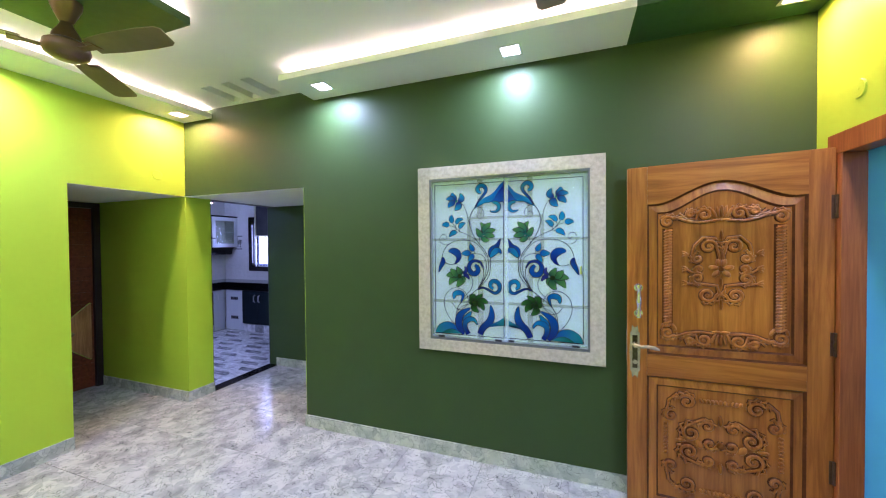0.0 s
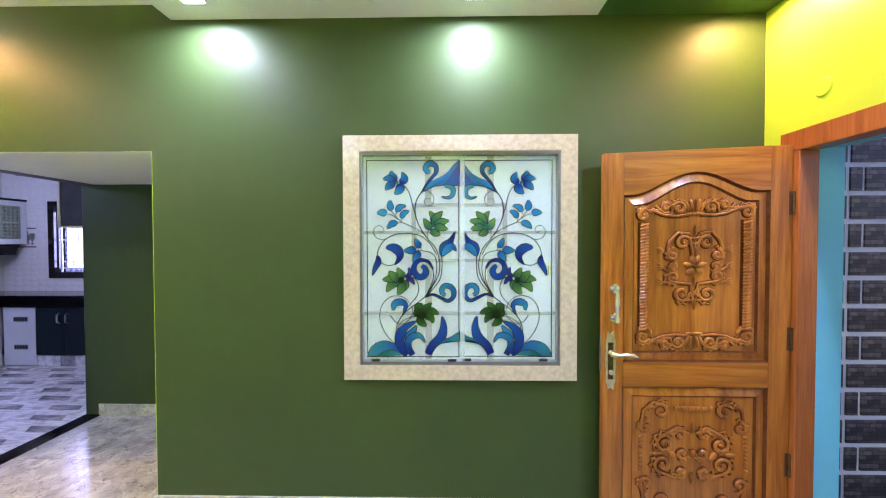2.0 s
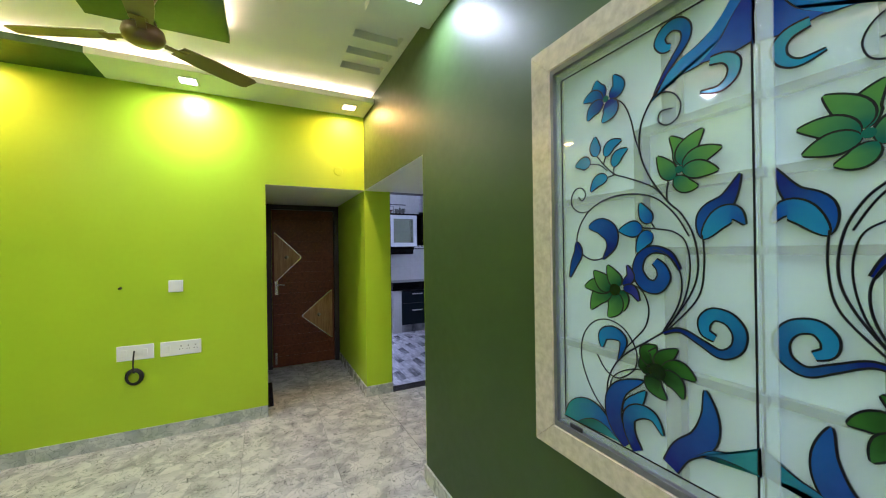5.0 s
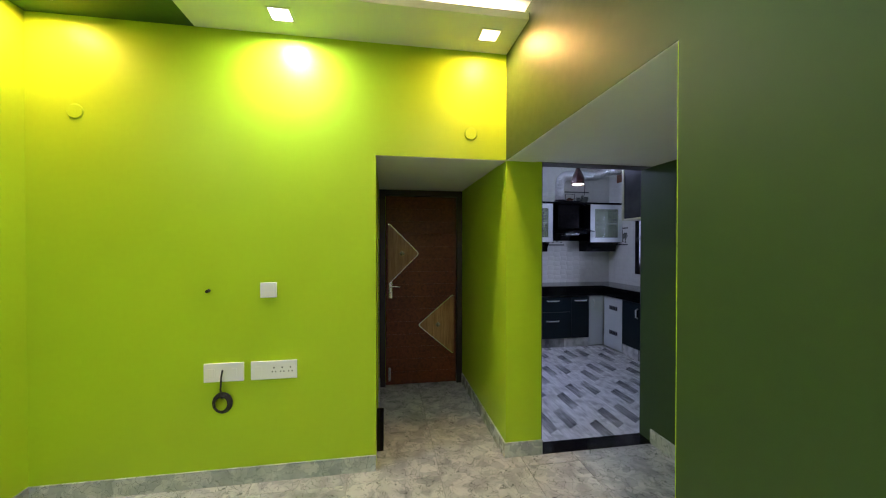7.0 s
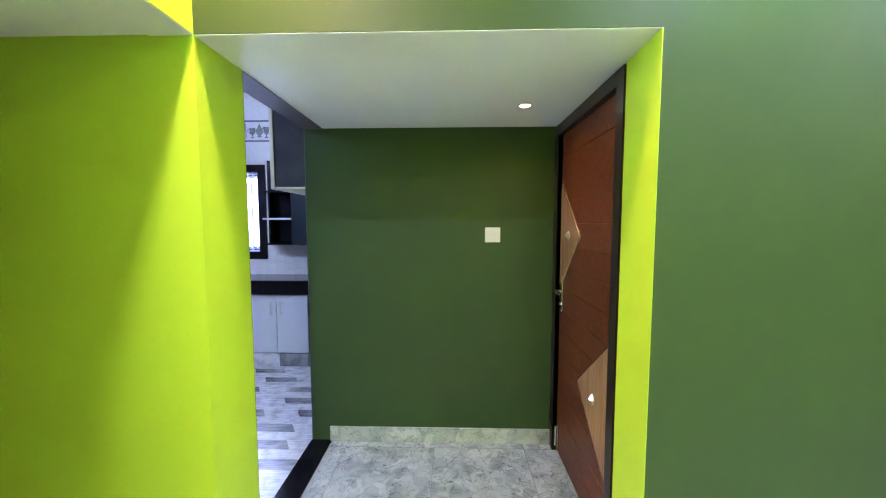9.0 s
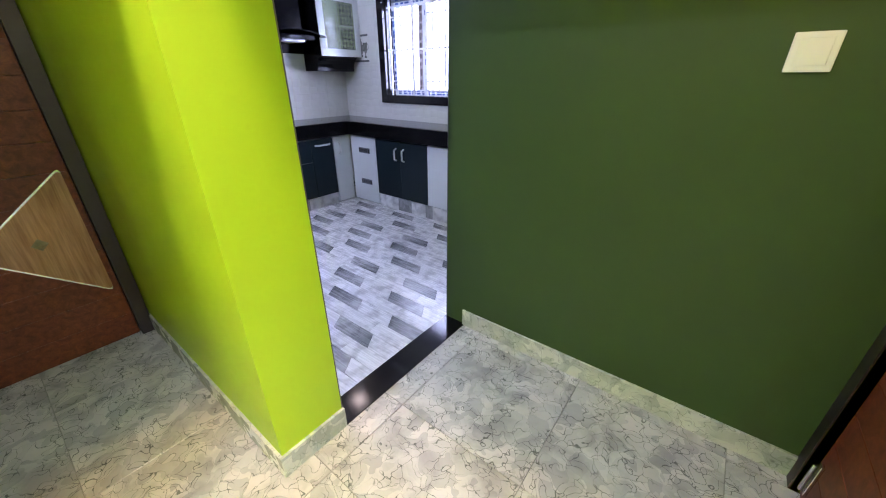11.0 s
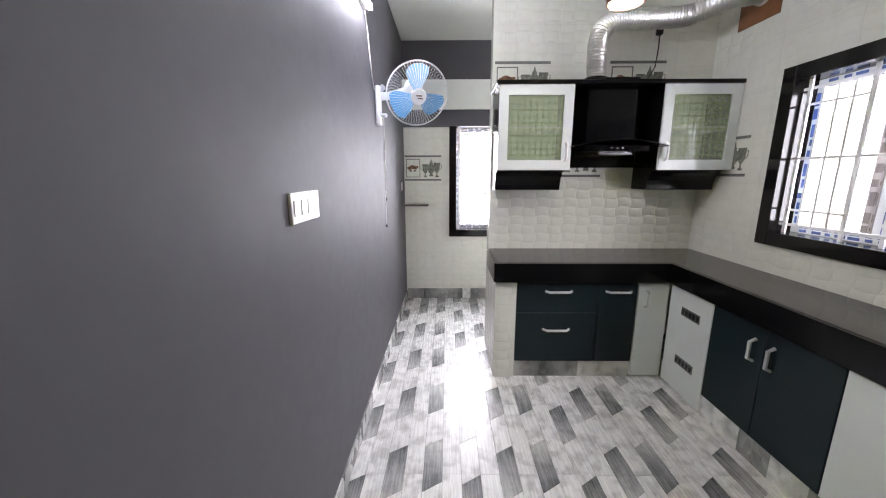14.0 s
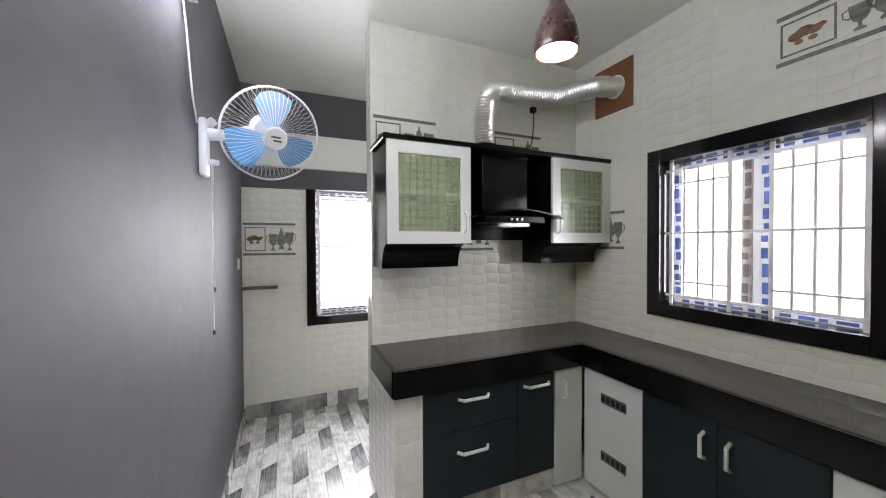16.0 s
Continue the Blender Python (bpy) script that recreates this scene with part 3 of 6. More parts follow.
    def scrolls(name, rows, beads, label):
        """Mirrored scrolls, each with curled leaf lobes round its back, and beads or tips."""
        bm, cut_shade = bmesh.new(), bmesh.new()
        for s in (-1, 1):
            for px, pz, r, turns, start, hand, tail in rows:
                pts = spiral(px, pz, r, turns, start, y, hand, tail)
                pts = [(c + s * a, b, z) for a, b, z in pts]
                n = len(pts)
                fat = [0.0052 + 0.0052 * math.sin(math.pi * min(1, (i + 2) / (n + 1))) for i in range(n)]
                tube(bm, pts, fat, 8)
                tube(cut_shade, [(a, 0.0185, z) for a, b, z in pts], [0.0062 + k for k in fat], 6)
                bead(bm, c + s * px, y - 0.002, pz, r * 0.22)
                for k in range(4):
                    a = start + hand * (0.15 + 0.62 * k)
                    u0, u1 = r * 1.12, r * (1.62 - 0.08 * k)
                    lobe = [(px + u0 * math.cos(a), pz + u0 * math.sin(a)), (px + u1 * math.cos(a - hand * 0.25), pz + u1 * math.sin(a - hand * 0.25)), (px + u1 * 0.93 * math.cos(a - hand * 0.62), pz + u1 * 0.93 * math.sin(a - hand * 0.62))]
                    tube(bm, [(c + s * q, y, z) for q, z in lobe], [0.0076, 0.0068, 0.002], 7)
                    tube(cut_shade, [(c + s * q, 0.0185, z) for q, z in lobe], [0.0125, 0.0115, 0.006], 6)
            for px, pz, r, sx, sz, a in beads:
                bead(bm, c + s * px, y - 0.001, pz, r * 1.1, sx, sz, s * a)
        carving = part(name, bm, TEAK, d, label, smooth=True)
        # Wider dark copies of the scrolls paint shade round their edges
        part("groove_shade", cut_shade, TEAK_SHADE, carving, "dark outline coloured as shade round the carving")

    sweep = [(0.03, 1.738), (0.1, 1.733), (0.16, 1.742), (0.21, 1.765)]
    palm = [(0.0, 1.79, 0.011, 0.9, 3.0, 0), (0.018, 1.788, 0.01, 0.8, 3.0, 0.18), (0.036, 1.78, 0.01, 0.8, 2.8, 0.42), (0.02, 1.742, 0.012, 1.8, 0.6, 0)]
    scrolls("garland", [(0.259, 1.745, 0.032, 1.4, 2.6, -1, sweep), (0.08, 1.775, 0.032, 1.4, 0.4, 1, [(0.2, 1.79), (0.16, 1.752), (0.12, 1.752)]), (0.148, 1.782, 0.022, 1.3, 3.0, -1, [(0.215, 1.775), (0.19, 1.765)])], palm + [(0.285, 1.772, 0.01, 1.8, 0.7, 0.6)], "carved scroll garland with a palmette")
    scrolls("garland", [(0.259, 1.09, 0.032, 1.4, 3.6, 1, [(q, 2.835 - z) for q, z in sweep]), (0.08, 1.06, 0.032, 1.4, 5.9, -1, [(0.2, 1.045), (0.16, 1.083), (0.12, 1.083)]), (0.148, 1.053, 0.022, 1.3, 3.2, 1, [(0.215, 1.06), (0.19, 1.07)])],
            [(px, 2.85 - pz, r, sx, sz, -a) for px, pz, r, sx, sz, a in palm] + [(0.225, 1.125, 0.011, 0.8, 1.9, 0.5), (0.285, 1.125, 0.01, 0.8, 1.9, -0.3)], "carved scroll garland with a palmette")
    petals = [(0.036 * math.sin(math.pi * k / 3 + 0.3), 1.465 + 0.036 * math.cos(math.pi * k / 3 + 0.3), 0.015, 0.9, 1.5, math.pi * k / 3 + 0.3) for k in range(3)]
    tips = [(0.172, zt + dz, 0.007, 2.4, 0.8, ta) for zt in (1.552, 1.465, 1.383) for dz, ta in ((0.009, -0.5), (0.0, 0.0), (-0.009, 0.5))]
    scrolls("medallion", [(0.058, 1.592, 0.038, 1.5, 3.3, -1, [(0.006, 1.50), (0.012, 1.55)]), (0.112, 1.525, 0.026, 1.3, 1.4, -1, [(0.03, 1.64), (0.085, 1.645), (0.125, 1.6), (0.135, 1.56)]), (0.105, 1.465, 0.02, 1.3, 4.4, 1, [(0.165, 1.465), (0.14, 1.445)]),
                          (0.11, 1.41, 0.028, 1.3, 4.7, 1, [(0.16, 1.383), (0.14, 1.38)]), (0.064, 1.318, 0.04, 1.5, 3.2, 1, [(0.12, 1.385), (0.02, 1.37), (0.012, 1.33)])],
            tips + petals + [(0.0, 1.465, 0.014, 1, 1, 0), (0.0, 1.655, 0.009, 0.8, 3.2, 0), (0.0, 1.545, 0.011, 0.9, 2.4, 0), (0.0, 1.265, 0.01, 0.8, 3.0, 0), (0.0, 1.39, 0.008, 0.8, 3.0, 0)], "carved medallion of leaves and scrolls round a flower")
    scrolls("lower_carving", [(0.16, 0.69, 0.04, 1.4, 0.4, 1, [(0.26, 0.62), (0.25, 0.69), (0.21, 0.73)]), (0.24, 0.60, 0.03, 1.3, 1.6, -1, ()), (0.16, 0.205, 0.04, 1.4, 5.8, -1, [(0.26, 0.28), (0.25, 0.21), (0.21, 0.17)]), (0.24, 0.30, 0.03, 1.3, 4.7, 1, ()),
                              (0.14, 0.51, 0.045, 1.4, 1.2, -1, [(0.02, 0.57), (0.08, 0.6)]), (0.15, 0.40, 0.045, 1.4, 5.0, 1, [(0.03, 0.37), (0.09, 0.33)]), (0.06, 0.56, 0.03, 1.2, 0.2, 1, ()), (0.06, 0.36, 0.03, 1.2, 6.0, -1, ()), (0.05, 0.46, 0.03, 1.3, 3.1, 1, ())],
            [(k * 0.018, 0.705, 0.01, 0.8, 1.4, 0.4) for k in range(6)] + [(k * 0.018, 0.18, 0.01, 0.8, 1.4, 0.4) for k in range(6)] + [(0.265, 0.55 - 0.022 * k, 0.009, 1.3, 0.9, 0.4) for k in range(9)]
            + [(0.19, 0.46, 0.012, 2, 0.8, 0), (0.0, 0.6, 0.015, 0.7, 2, 0), (0.0, 0.33, 0.015, 0.7, 2, 0), (0.0, 0.46, 0.02, 1, 1, 0), (0.1, 0.45, 0.014, 1.2, 1.8, 0.6)], "carved lower panel of scrolls in a beaded border")
    # fittings
    hx = X(0.41)
    ph = bmesh.new()
    for z in (1.355, 1.20):
        rod(ph, (hx, 0, z), (hx, -0.008, z), 0.024, 16)
        rod(ph, (hx, -0.008, z), (hx, -0.045, z), 0.011, 12)
    lathe(ph, [(0.0, -0.1), (0.013, -0.098), (0.015, -0.08), (0.009, -0.068), (0.011, -0.03), (0.014, -0.012), (0.016, 0), (0.014, 0.012), (0.011, 0.03), (0.009, 0.068), (0.015, 0.08), (0.013, 0.098), (0, 0.1)], pose(hx, -0.047, 1.278), 16)
    part("pull_handle", ph, mat("polished_nickel", (0.6, 0.58, 0.55), 0.18, metal=0.8, var=0.05, scale=30), d, "polished turned pull handle", smooth=True)
    lx = X(0.392)
    lp = bmesh.new()
    plate = []
    for k in range(40):
        a = 2 * math.pi * k / 40
        r = 1 + 0.07 * math.cos(10 * a)
        plate.append((lx + 0.028 * r * math.copysign(abs(math.cos(a)) ** 0.6, math.cos(a)), 0.965 + 0.155 * r * math.copysign(abs(math.sin(a)) ** 0.75, math.sin(a))))
    prism(lp, plate, 0.006, FACE)
    lock = part("lock_plate", lp, BRASS, d, "ornate brass lock plate", smooth=False)
    inner = bmesh.new()
    box(inner, lx - 0.014, lx + 0.014, -0.0085, -0.006, 0.865, 1.065, bevel=0.001)
    part("plate_inset", inner, mat("dark_bronze", (0.06, 0.05, 0.03), 0.3, metal=1.0, var=0.3, scale=50), lock, "dark bronze inset")
    lv = bmesh.new()
    rod(lv, (lx, -0.006, 1.01), (lx, -0.045, 1.01), 0.014, 14)
    tube(lv, [(lx - 0.008, -0.045, 1.014), (lx + 0.03, -0.05, 1.006), (lx + 0.065, -0.048, 1.01), (lx + 0.1, -0.046, 1.004), (lx + 0.125, -0.042, 0.992)], [0.011, 0.009, 0.01, 0.013, 0.005], 10)
    part("lever", lv, BRASS, lock, "fluted brass lever", smooth=True)
    kn = bmesh.new()
    rod(kn, (lx, -0.0085, 0.905), (lx, -0.022, 0.905), 0.013, 14)
    part("key_cylinder", kn, BRASS, lock, smooth=True)
    part("latch", B(ox - 0.004, ox, 0.008, 0.032, 0.9, 1.1, bevel=0.001), BRASS, d, "brass latch edge")
    for z in (0.42, 1.08, 1.78):
        hb = bmesh.new()
        box(hb, -0.018, -0.002, -0.003, 0.0, z - 0.06, z + 0.06)
        rod(hb, (0.0, -0.006, z - 0.06), (0.0, -0.006, z + 0.06), 0.007, 10)
        part("hinge", hb, HINGE, d, "dark bronze butt hinge")


entrance_door()
df = tagged(new("entrance_frame"), "varnished teak frame of the entrance", "door frame", kind="")
part("jamb", B(XR - 0.012, XR + 0.088, DY1, DY1 + 0.11, 0, 2.06, bevel=0.004), FRAMEWOOD, df)
part("jamb", B(XR - 0.012, XR + 0.088, DY0 - 0.11, DY0, 0, 2.06, bevel=0.004), FRAMEWOOD, df)
part("head", B(XR - 0.012, XR + 0.088, DY0 - 0.11, DY1 + 0.11, 2.06, 2.165, bevel=0.004), FRAMEWOOD, df)
structure("entrance_sill", boxes((XR - 0.01, XR + 0.15, DY0, DY1, -0.006, 0.012)), FRAMEWOOD, "wooden entrance threshold")


# ---------------------------------------------------------------- showcase with painted glass


def showcase():
    s = thing("display_showcase", "wall showcase with floral painted sliding glass doors", "showcase")
    yb = YG - 0.063
    X0, X1, Z0, Z1 = -1.054, 0.254, 0.82, 2.195
    x0, x1, z0, z1 = -0.962, 0.160, 0.905, 2.106
    for nm, poly in (("frame_board", [(X0, Z0), (X1, Z0), (x1, z0), (x0, z0)]), ("frame_board", [(X0, Z1), (x0, z1), (x1, z1), (X1, Z1)]), ("frame_board", [(X0, Z0), (x0, z0), (x0, z1), (X0, Z1)]), ("frame_board", [(X1, Z0), (X1, Z1), (x1, z1), (x1, z0)])):
        bm = prism(bmesh.new(), poly, 0.063, Matrix.Translation((0, YG, 0)) @ FACE)
        bmesh.ops.bevel(bm, geom=[e for e in bm.edges if all(v.co.y < YG - 0.05 for v in e.verts)], offset=0.003, segments=2, affect="EDGES")
        part(nm, bm, BEIGE, s, "beige marbled laminate board")
    k = 0.018
    for tr in ((x0, x1, yb + 0.004, YG - 0.001, z0, z0 + k), (x0, x1, yb + 0.004, YG - 0.001, z1 - k, z1), (x0, x0 + k * 0.7, yb + 0.004, YG - 0.001, z0 + k, z1 - k), (x1 - k * 0.7, x1, yb + 0.004, YG - 0.001, z0 + k, z1 - k)):
        part("sliding_track", B(*tr), GREY_METAL, s, "grey aluminium sliding track")
    # shelves behind the glass
    back = mat("white_showcase_board", (0.66, 0.76, 0.78), 0.5, var=0.03, scale=3)
    part("back_board", B(x0 + 0.01, x1 - 0.01, YG - 0.008, YG - 0.001, z0 + 0.01, z1 - 0.01), back, s, "white back board")
    edge = mat("grey_shelf_edge", (0.13, 0.16, 0.17), 0.5, var=0.05)
    mid = -0.401
    for side in (-1, 1):
        yf = yb + (0.022 if side < 0 else 0.034)
        lim = (x0 + 0.012, mid + 0.01) if side < 0 else (mid + 0.012, x1 - 0.012)
        for r in ((x0, x1, 1.643, 1.662), (x0, x1, 1.183, 1.202), (-0.672, -0.13, 1.8, 1.818), (-0.672, -0.13, 1.485, 1.503)):
            part("shelf", B(max(r[0], lim[0]), min(r[1], lim[1]), yf, YG - 0.009, r[2], r[3]), edge, s, "thin grey shelf edge")
        for ua, ub, za, zb in ((0.158, 0.194, z0 + 0.02, 1.183), (0.158, 0.194, 1.202, 1.485), (0.246, 0.271, 1.503, 1.643), (0.246, 0.271, 1.662, 1.8), (0.158, 0.194, 1.818, z1 - 0.02)):
            part("divider", B(mid + min(side * ua, side * ub), mid + max(side * ua, side * ub), yf + 0.001, YG - 0.009, za, zb), edge, s, "thin grey upright divider")
    PANE, n, l, b = nodes_of("pale_mint_glass")
    tr, df, gl, fr, pw, sc, m1, m2 = (n.new("ShaderNode" + k) for k in ("BsdfTransparent", "BsdfDiffuse", "BsdfGlossy", "LayerWeight", "Math", "Math", "MixShader", "MixShader"))
    df.inputs[0].default_value, tr.inputs[0].default_value = (0.7, 0.8, 0.85, 1), (0.92, 0.99, 1.0, 1)
    gl.inputs["Roughness"].default_value, fr.inputs[0].default_value, m1.inputs[0].default_value = 0.03, 0.5, 0.3
    pw.operation, sc.operation = "POWER", "MULTIPLY_ADD"
    pw.inputs[1].default_value, sc.inputs[1].default_value, sc.inputs[2].default_value = 4.0, 0.5, 0.035
    l.new(fr.outputs["Facing"], pw.inputs[0])
    l.new(pw.outputs[0], sc.inputs[0])
    for a, k in ((tr, 1), (df, 2)):
        l.new(a.outputs[0], m1.inputs[k])
    for a, k in ((sc, 0), (m1, 1), (gl, 2)):
        l.new(a.outputs[0], m2.inputs[k])
    l.new(m2.outputs[0], n["Material Output"].inputs[0])

    TONES = {"n": (0.004, 0.012, 0.15), "b": (0.005, 0.06, 0.28), "c": (0.008, 0.16, 0.36), "t": (0.012, 0.16, 0.22), "g": (0.004, 0.085, 0.075), "y": (0.06, 0.19, 0.045), "d": (0.004, 0.05, 0.035), "k": (0.002, 0.014, 0.006), "e": (0.02, 0.1, 0.02), "v": (0.03, 0.03, 0.22)}
    inks = {}

    def tone_of(a, c):
        """Glass paint running from one tone to another along the brush stroke."""
        if (a, c) not in inks:
            m, n, l, b = nodes_of("glass_paint_" + a + c)
            at, ad, sc = n.new("ShaderNodeAttribute"), n.new("ShaderNodeMath"), n.new("ShaderNodeMath")
            at.attribute_name = "tone"
            sc.operation, sc.inputs[1].default_value, sc.inputs[2].default_value = "MULTIPLY_ADD", 0.5, -0.25
            l.new(noise_of(n, l, 14, 3), sc.inputs[0])
            l.new(at.outputs["Fac"], ad.inputs[0])
            l.new(sc.outputs[0], ad.inputs[1])
            l.new(grad(n, l, ad.outputs[0], [(0.1, TONES[a]), (0.85, TONES[c])]), b.inputs["Base Color"])
            b.inputs["Roughness"].default_value = 0.15
            b.inputs["Specular IOR Level"].default_value = 0.3
            inks[a, c] = m
        return inks[a, c]

    INK = mat("black_glass_paint", (0.004, 0.005, 0.008), 0.4, var=0.1, spec=0.15)
    for side in (-1, 1):
        px0, px1 = (x0 + 0.012, -0.372) if side < 0 else (-0.405, x1 - 0.012)
        gy = yb + (0.016 if side < 0 else 0.028)
        pane = part("glass_door", B(px0, px1, gy, gy + 0.005, z0 + 0.02, z1 - 0.012), PANE, s, "pale translucent glass door painted with flowers")
        pane.visible_shadow = False
        bx, bz = (-0.9225, 0.9495) if side < 0 else (0.1185, 0.9495)

        def P(a, b):
            """Millimetres from the lower outer corner of the painted border."""
            return (bx - side * a * 0.001, bz + b * 0.001)

        order = [0]

        def flat(name, pts, col, fade=None, label=""):
            """A thin painted patch; fade gives each point its place between the two tones."""
            order[0] += 1
            lift = 0.0009 + 0.00002 * order[0]
            poly = [P(*p) for p in pts]
            fade = list(fade) if fade else [0.0] * len(pts)
            area2 = sum(p[0] * q[1] - q[0] * p[1] for p, q in zip(poly, poly[1:] + poly[:1]))
            if area2 < 0:
                poly, fade = poly[::-1], fade[::-1]
            ob = part(name, prism(bmesh.new(), poly, lift, Matrix.Translation((0, gy, 0)) @ FACE), col, pane, label)
            tone = ob.data.attributes.new("tone", "FLOAT", "POINT")
            tone.data.foreach_set("value", fade * 2)
            return ob

        def smooth(pts, n=6):
            out = []
            for i in range(len(pts) - 1):
                p0, p1, p2, p3 = (Vector(pts[max(0, min(len(pts) - 1, i + j))]) for j in (-1, 0, 1, 2))
                for k in range(n):
                    t = k / n
                    out.append(tuple(0.5 * ((2 * p1) + (p2 - p0) * t + (2 * p0 - 5 * p1 + 4 * p2 - p3) * t * t + (3 * p1 - p0 - 3 * p2 + p3) * t ** 3)))
            return out + [tuple(pts[-1])]

        def band(pts, widths):
            n = len(pts)
            le, ri = [], []
            for i, p in enumerate(pts):
                d = (Vector(pts[min(i + 1, n - 1)]) - Vector(pts[max(i - 1, 0)])).normalized()
                w = widths(i / (n - 1))
                le.append((p[0] - d.y * w, p[1] + d.x * w))
                ri.append((p[0] + d.y * w, p[1] - d.x * w))
            return le + ri[::-1]

        def stem(pts, w=1.2):
            q = [P(*p) for p in smooth(pts)]
            part("painted_stem", tube(bmesh.new(), [(a, gy - 0.0005, b) for a, b in q], w * 0.0018, 5), INK, pane)

        HORN = lambda t: min(1.0, 0.55 + 1.2 * t) * (1 - t ** 2.5)
        CURL = lambda t: min(1.0, 0.12 + 1.7 * t) * min(1.0, 0.5 + 2.5 * (1 - t))
        PETAL = lambda t: 1.04 * math.sin(math.pi * min(0.999, t ** 0.78)) ** 1.1
        BASE = lambda t: (0.75 + 0.5 * t) if t < 0.5 else (1 - ((t - 0.5) * 2) ** 1.8)

        def stroke(pts, w, a, c, taper):
            q = smooth(pts)
            n = len(q)
            flat("painted_outline", band(q, lambda t: w * taper(t) + 4.0), INK)
            t = [i / (n - 1) for i in range(n)]
            flat("painted_leaf", band(q, lambda u: max(0.3, w * taper(u))), tone_of(a, c), t + t[::-1])

        def area(pts, a, c, start, end):
            q = smooth(pts + pts[:1], 4)[:-1]
            mid_p = Vector((sum(p[0] for p in q) / len(q), sum(p[1] for p in q) / len(q)))
            axis = Vector(end) - Vector(start)
            flat("painted_outline", [tuple(mid_p + (Vector(p) - mid_p) * (1 + 3.4 / max(12.0, (Vector(p) - mid_p).length))) for p in q], INK)
            flat("painted_leaf", q, tone_of(a, c), [min(1.0, max(0.0, (Vector(p) - Vector(start)).dot(axis) / axis.length_squared)) for p in q])

        def dot(at, r, a):
            flat("painted_flower_centre", [(at[0] + r * math.cos(2 * math.pi * k / 12), at[1] + r * math.sin(2 * math.pi * k / 12)) for k in range(12)], tone_of(a, a))

        # black border line
        for r in ((-2, 519, 1106, 1110), (-2, 519, -2, 2), (-2, 2, 2, 1106), (515, 519, 2, 1106)):
            flat("painted_border", [(r[0], r[2]), (r[1], r[2]), (r[1], r[3]), (r[0], r[3])], INK)
        stem([(161, 68), (163, 159), (187, 219), (227, 264), (285, 308), (329, 342)], 1.4)
        stem([(327, 342), (365, 414), (374, 471), (361, 514), (332, 542), (305, 550)], 1.3)
        stem([(334, 348), (376, 420), (393, 499), (384, 565), (356, 591), (321, 599), (273, 606)], 1.1)
        stem([(331, 344), (389, 434), (410, 500), (403, 574), (377, 630), (342, 668), (299, 734), (274, 800), (275, 866), (296, 915), (330, 957)], 1.4)
        stem([(343, 666), (306, 708), (234, 745), (196, 762), (161, 797), (138, 826)], 1.1)
        stem([(342, 352), (408, 434), (423, 509), (421, 580)], 1.3)
        stem([(392, 578), (362, 631), (317, 676), (268, 695), (207, 700), (149, 689), (102, 663), (70, 622), (57, 574), (73, 540), (106, 520), (137, 519), (167, 530)], 1.2)
        stem([(113, 668), (74, 665), (44, 684), (37, 713), (55, 740), (81, 739), (94, 718), (80, 701), (67, 715)], 1.0)
        stem([(199, 973), (226, 951), (247, 904), (260, 847), (273, 804)], 1.2)
        stem([(307, 933), (335, 938), (363, 924), (378, 894), (369, 863), (344, 854), (324, 870), (330, 892), (358, 891)], 1.0)
        stem([(346, 715), (342, 691), (342, 668)], 1.1)
        stem([(213, 452), (247, 453), (276, 436), (291, 394), (281, 346), (250, 307), (217, 268), (199, 236)], 1.2)
        stem([(169, 64), (118, 109), (84, 166), (69, 224), (80, 287), (120, 333), (169, 346), (217, 330), (250, 288), (256, 250), (242, 217), (197, 186), (158, 198), (129, 236)], 1.1)
        stem([(284, 232), (242, 224), (197, 200), (175, 170), (165, 111)], 1.1)
        stem([(115, 807), (146, 799), (173, 776)], 1.0)
        stem([(169, 820), (159, 795)], 1.0)
        stem([(196, 785), (192, 760)], 1.0)
        stem([(171, 757), (196, 760)], 1.0)
        stem([(300, 620), (311, 601)], 1.0)
        area([(307, 926), (307, 926), (330, 960), (373, 996), (419, 1014), (456, 1043), (485, 1080), (517, 1103), (517, 1103), (517, 1031), (517, 1031), (474, 988), (428, 970), (373, 961), (335, 947)], "c", "b", (373, 974), (513, 1095))
        area([(422, 970), (422, 970), (461, 1001), (486, 1042), (517, 1082), (517, 1082), (517, 970), (517, 970), (474, 964)], "n", "b", (501, 1041), (446, 969))
        stroke([(315, 939), (341, 980), (367, 1011), (390, 1041), (390, 1070), (368, 1089), (344, 1085), (330, 1066), (340, 1045), (356, 1040)], 12, "n", "c", CURL)
        stroke([(441, 965), (470, 959), (486, 940), (481, 913), (457, 897), (420, 904)], 12, "t", "c", HORN)
        stroke([(169, 993), (144, 1018), (140, 1050)], 21, "n", "c", PETAL)
        stroke([(184, 983), (213, 1004), (198, 1042)], 18, "n", "c", PETAL)
        stroke([(161, 984), (126, 1008), (91, 1002)], 16, "n", "c", PETAL)
        stroke([(163, 978), (128, 968), (106, 941)], 18, "n", "c", PETAL)
        stroke([(176, 977), (186, 947), (157, 920)], 23, "n", "c", PETAL)
        dot((171, 985), 9, 'g')
        stroke([(138, 826), (131, 856), (133, 885)], 16, "c", "c", PETAL)
        stroke([(167, 818), (185, 846), (220, 852)], 14, "c", "c", PETAL)
        stroke([(194, 783), (208, 811), (238, 824)], 14, "c", "c", PETAL)
        stroke([(113, 808), (87, 816), (56, 813)], 17, "c", "c", PETAL)
        stroke([(173, 757), (140, 752), (114, 724)], 15, "c", "c", PETAL)
        stroke([(359, 718), (342, 747), (320, 782)], 18, "g", "y", PETAL)
        stroke([(372, 748), (378, 783), (352, 823)], 19, "g", "y", PETAL)
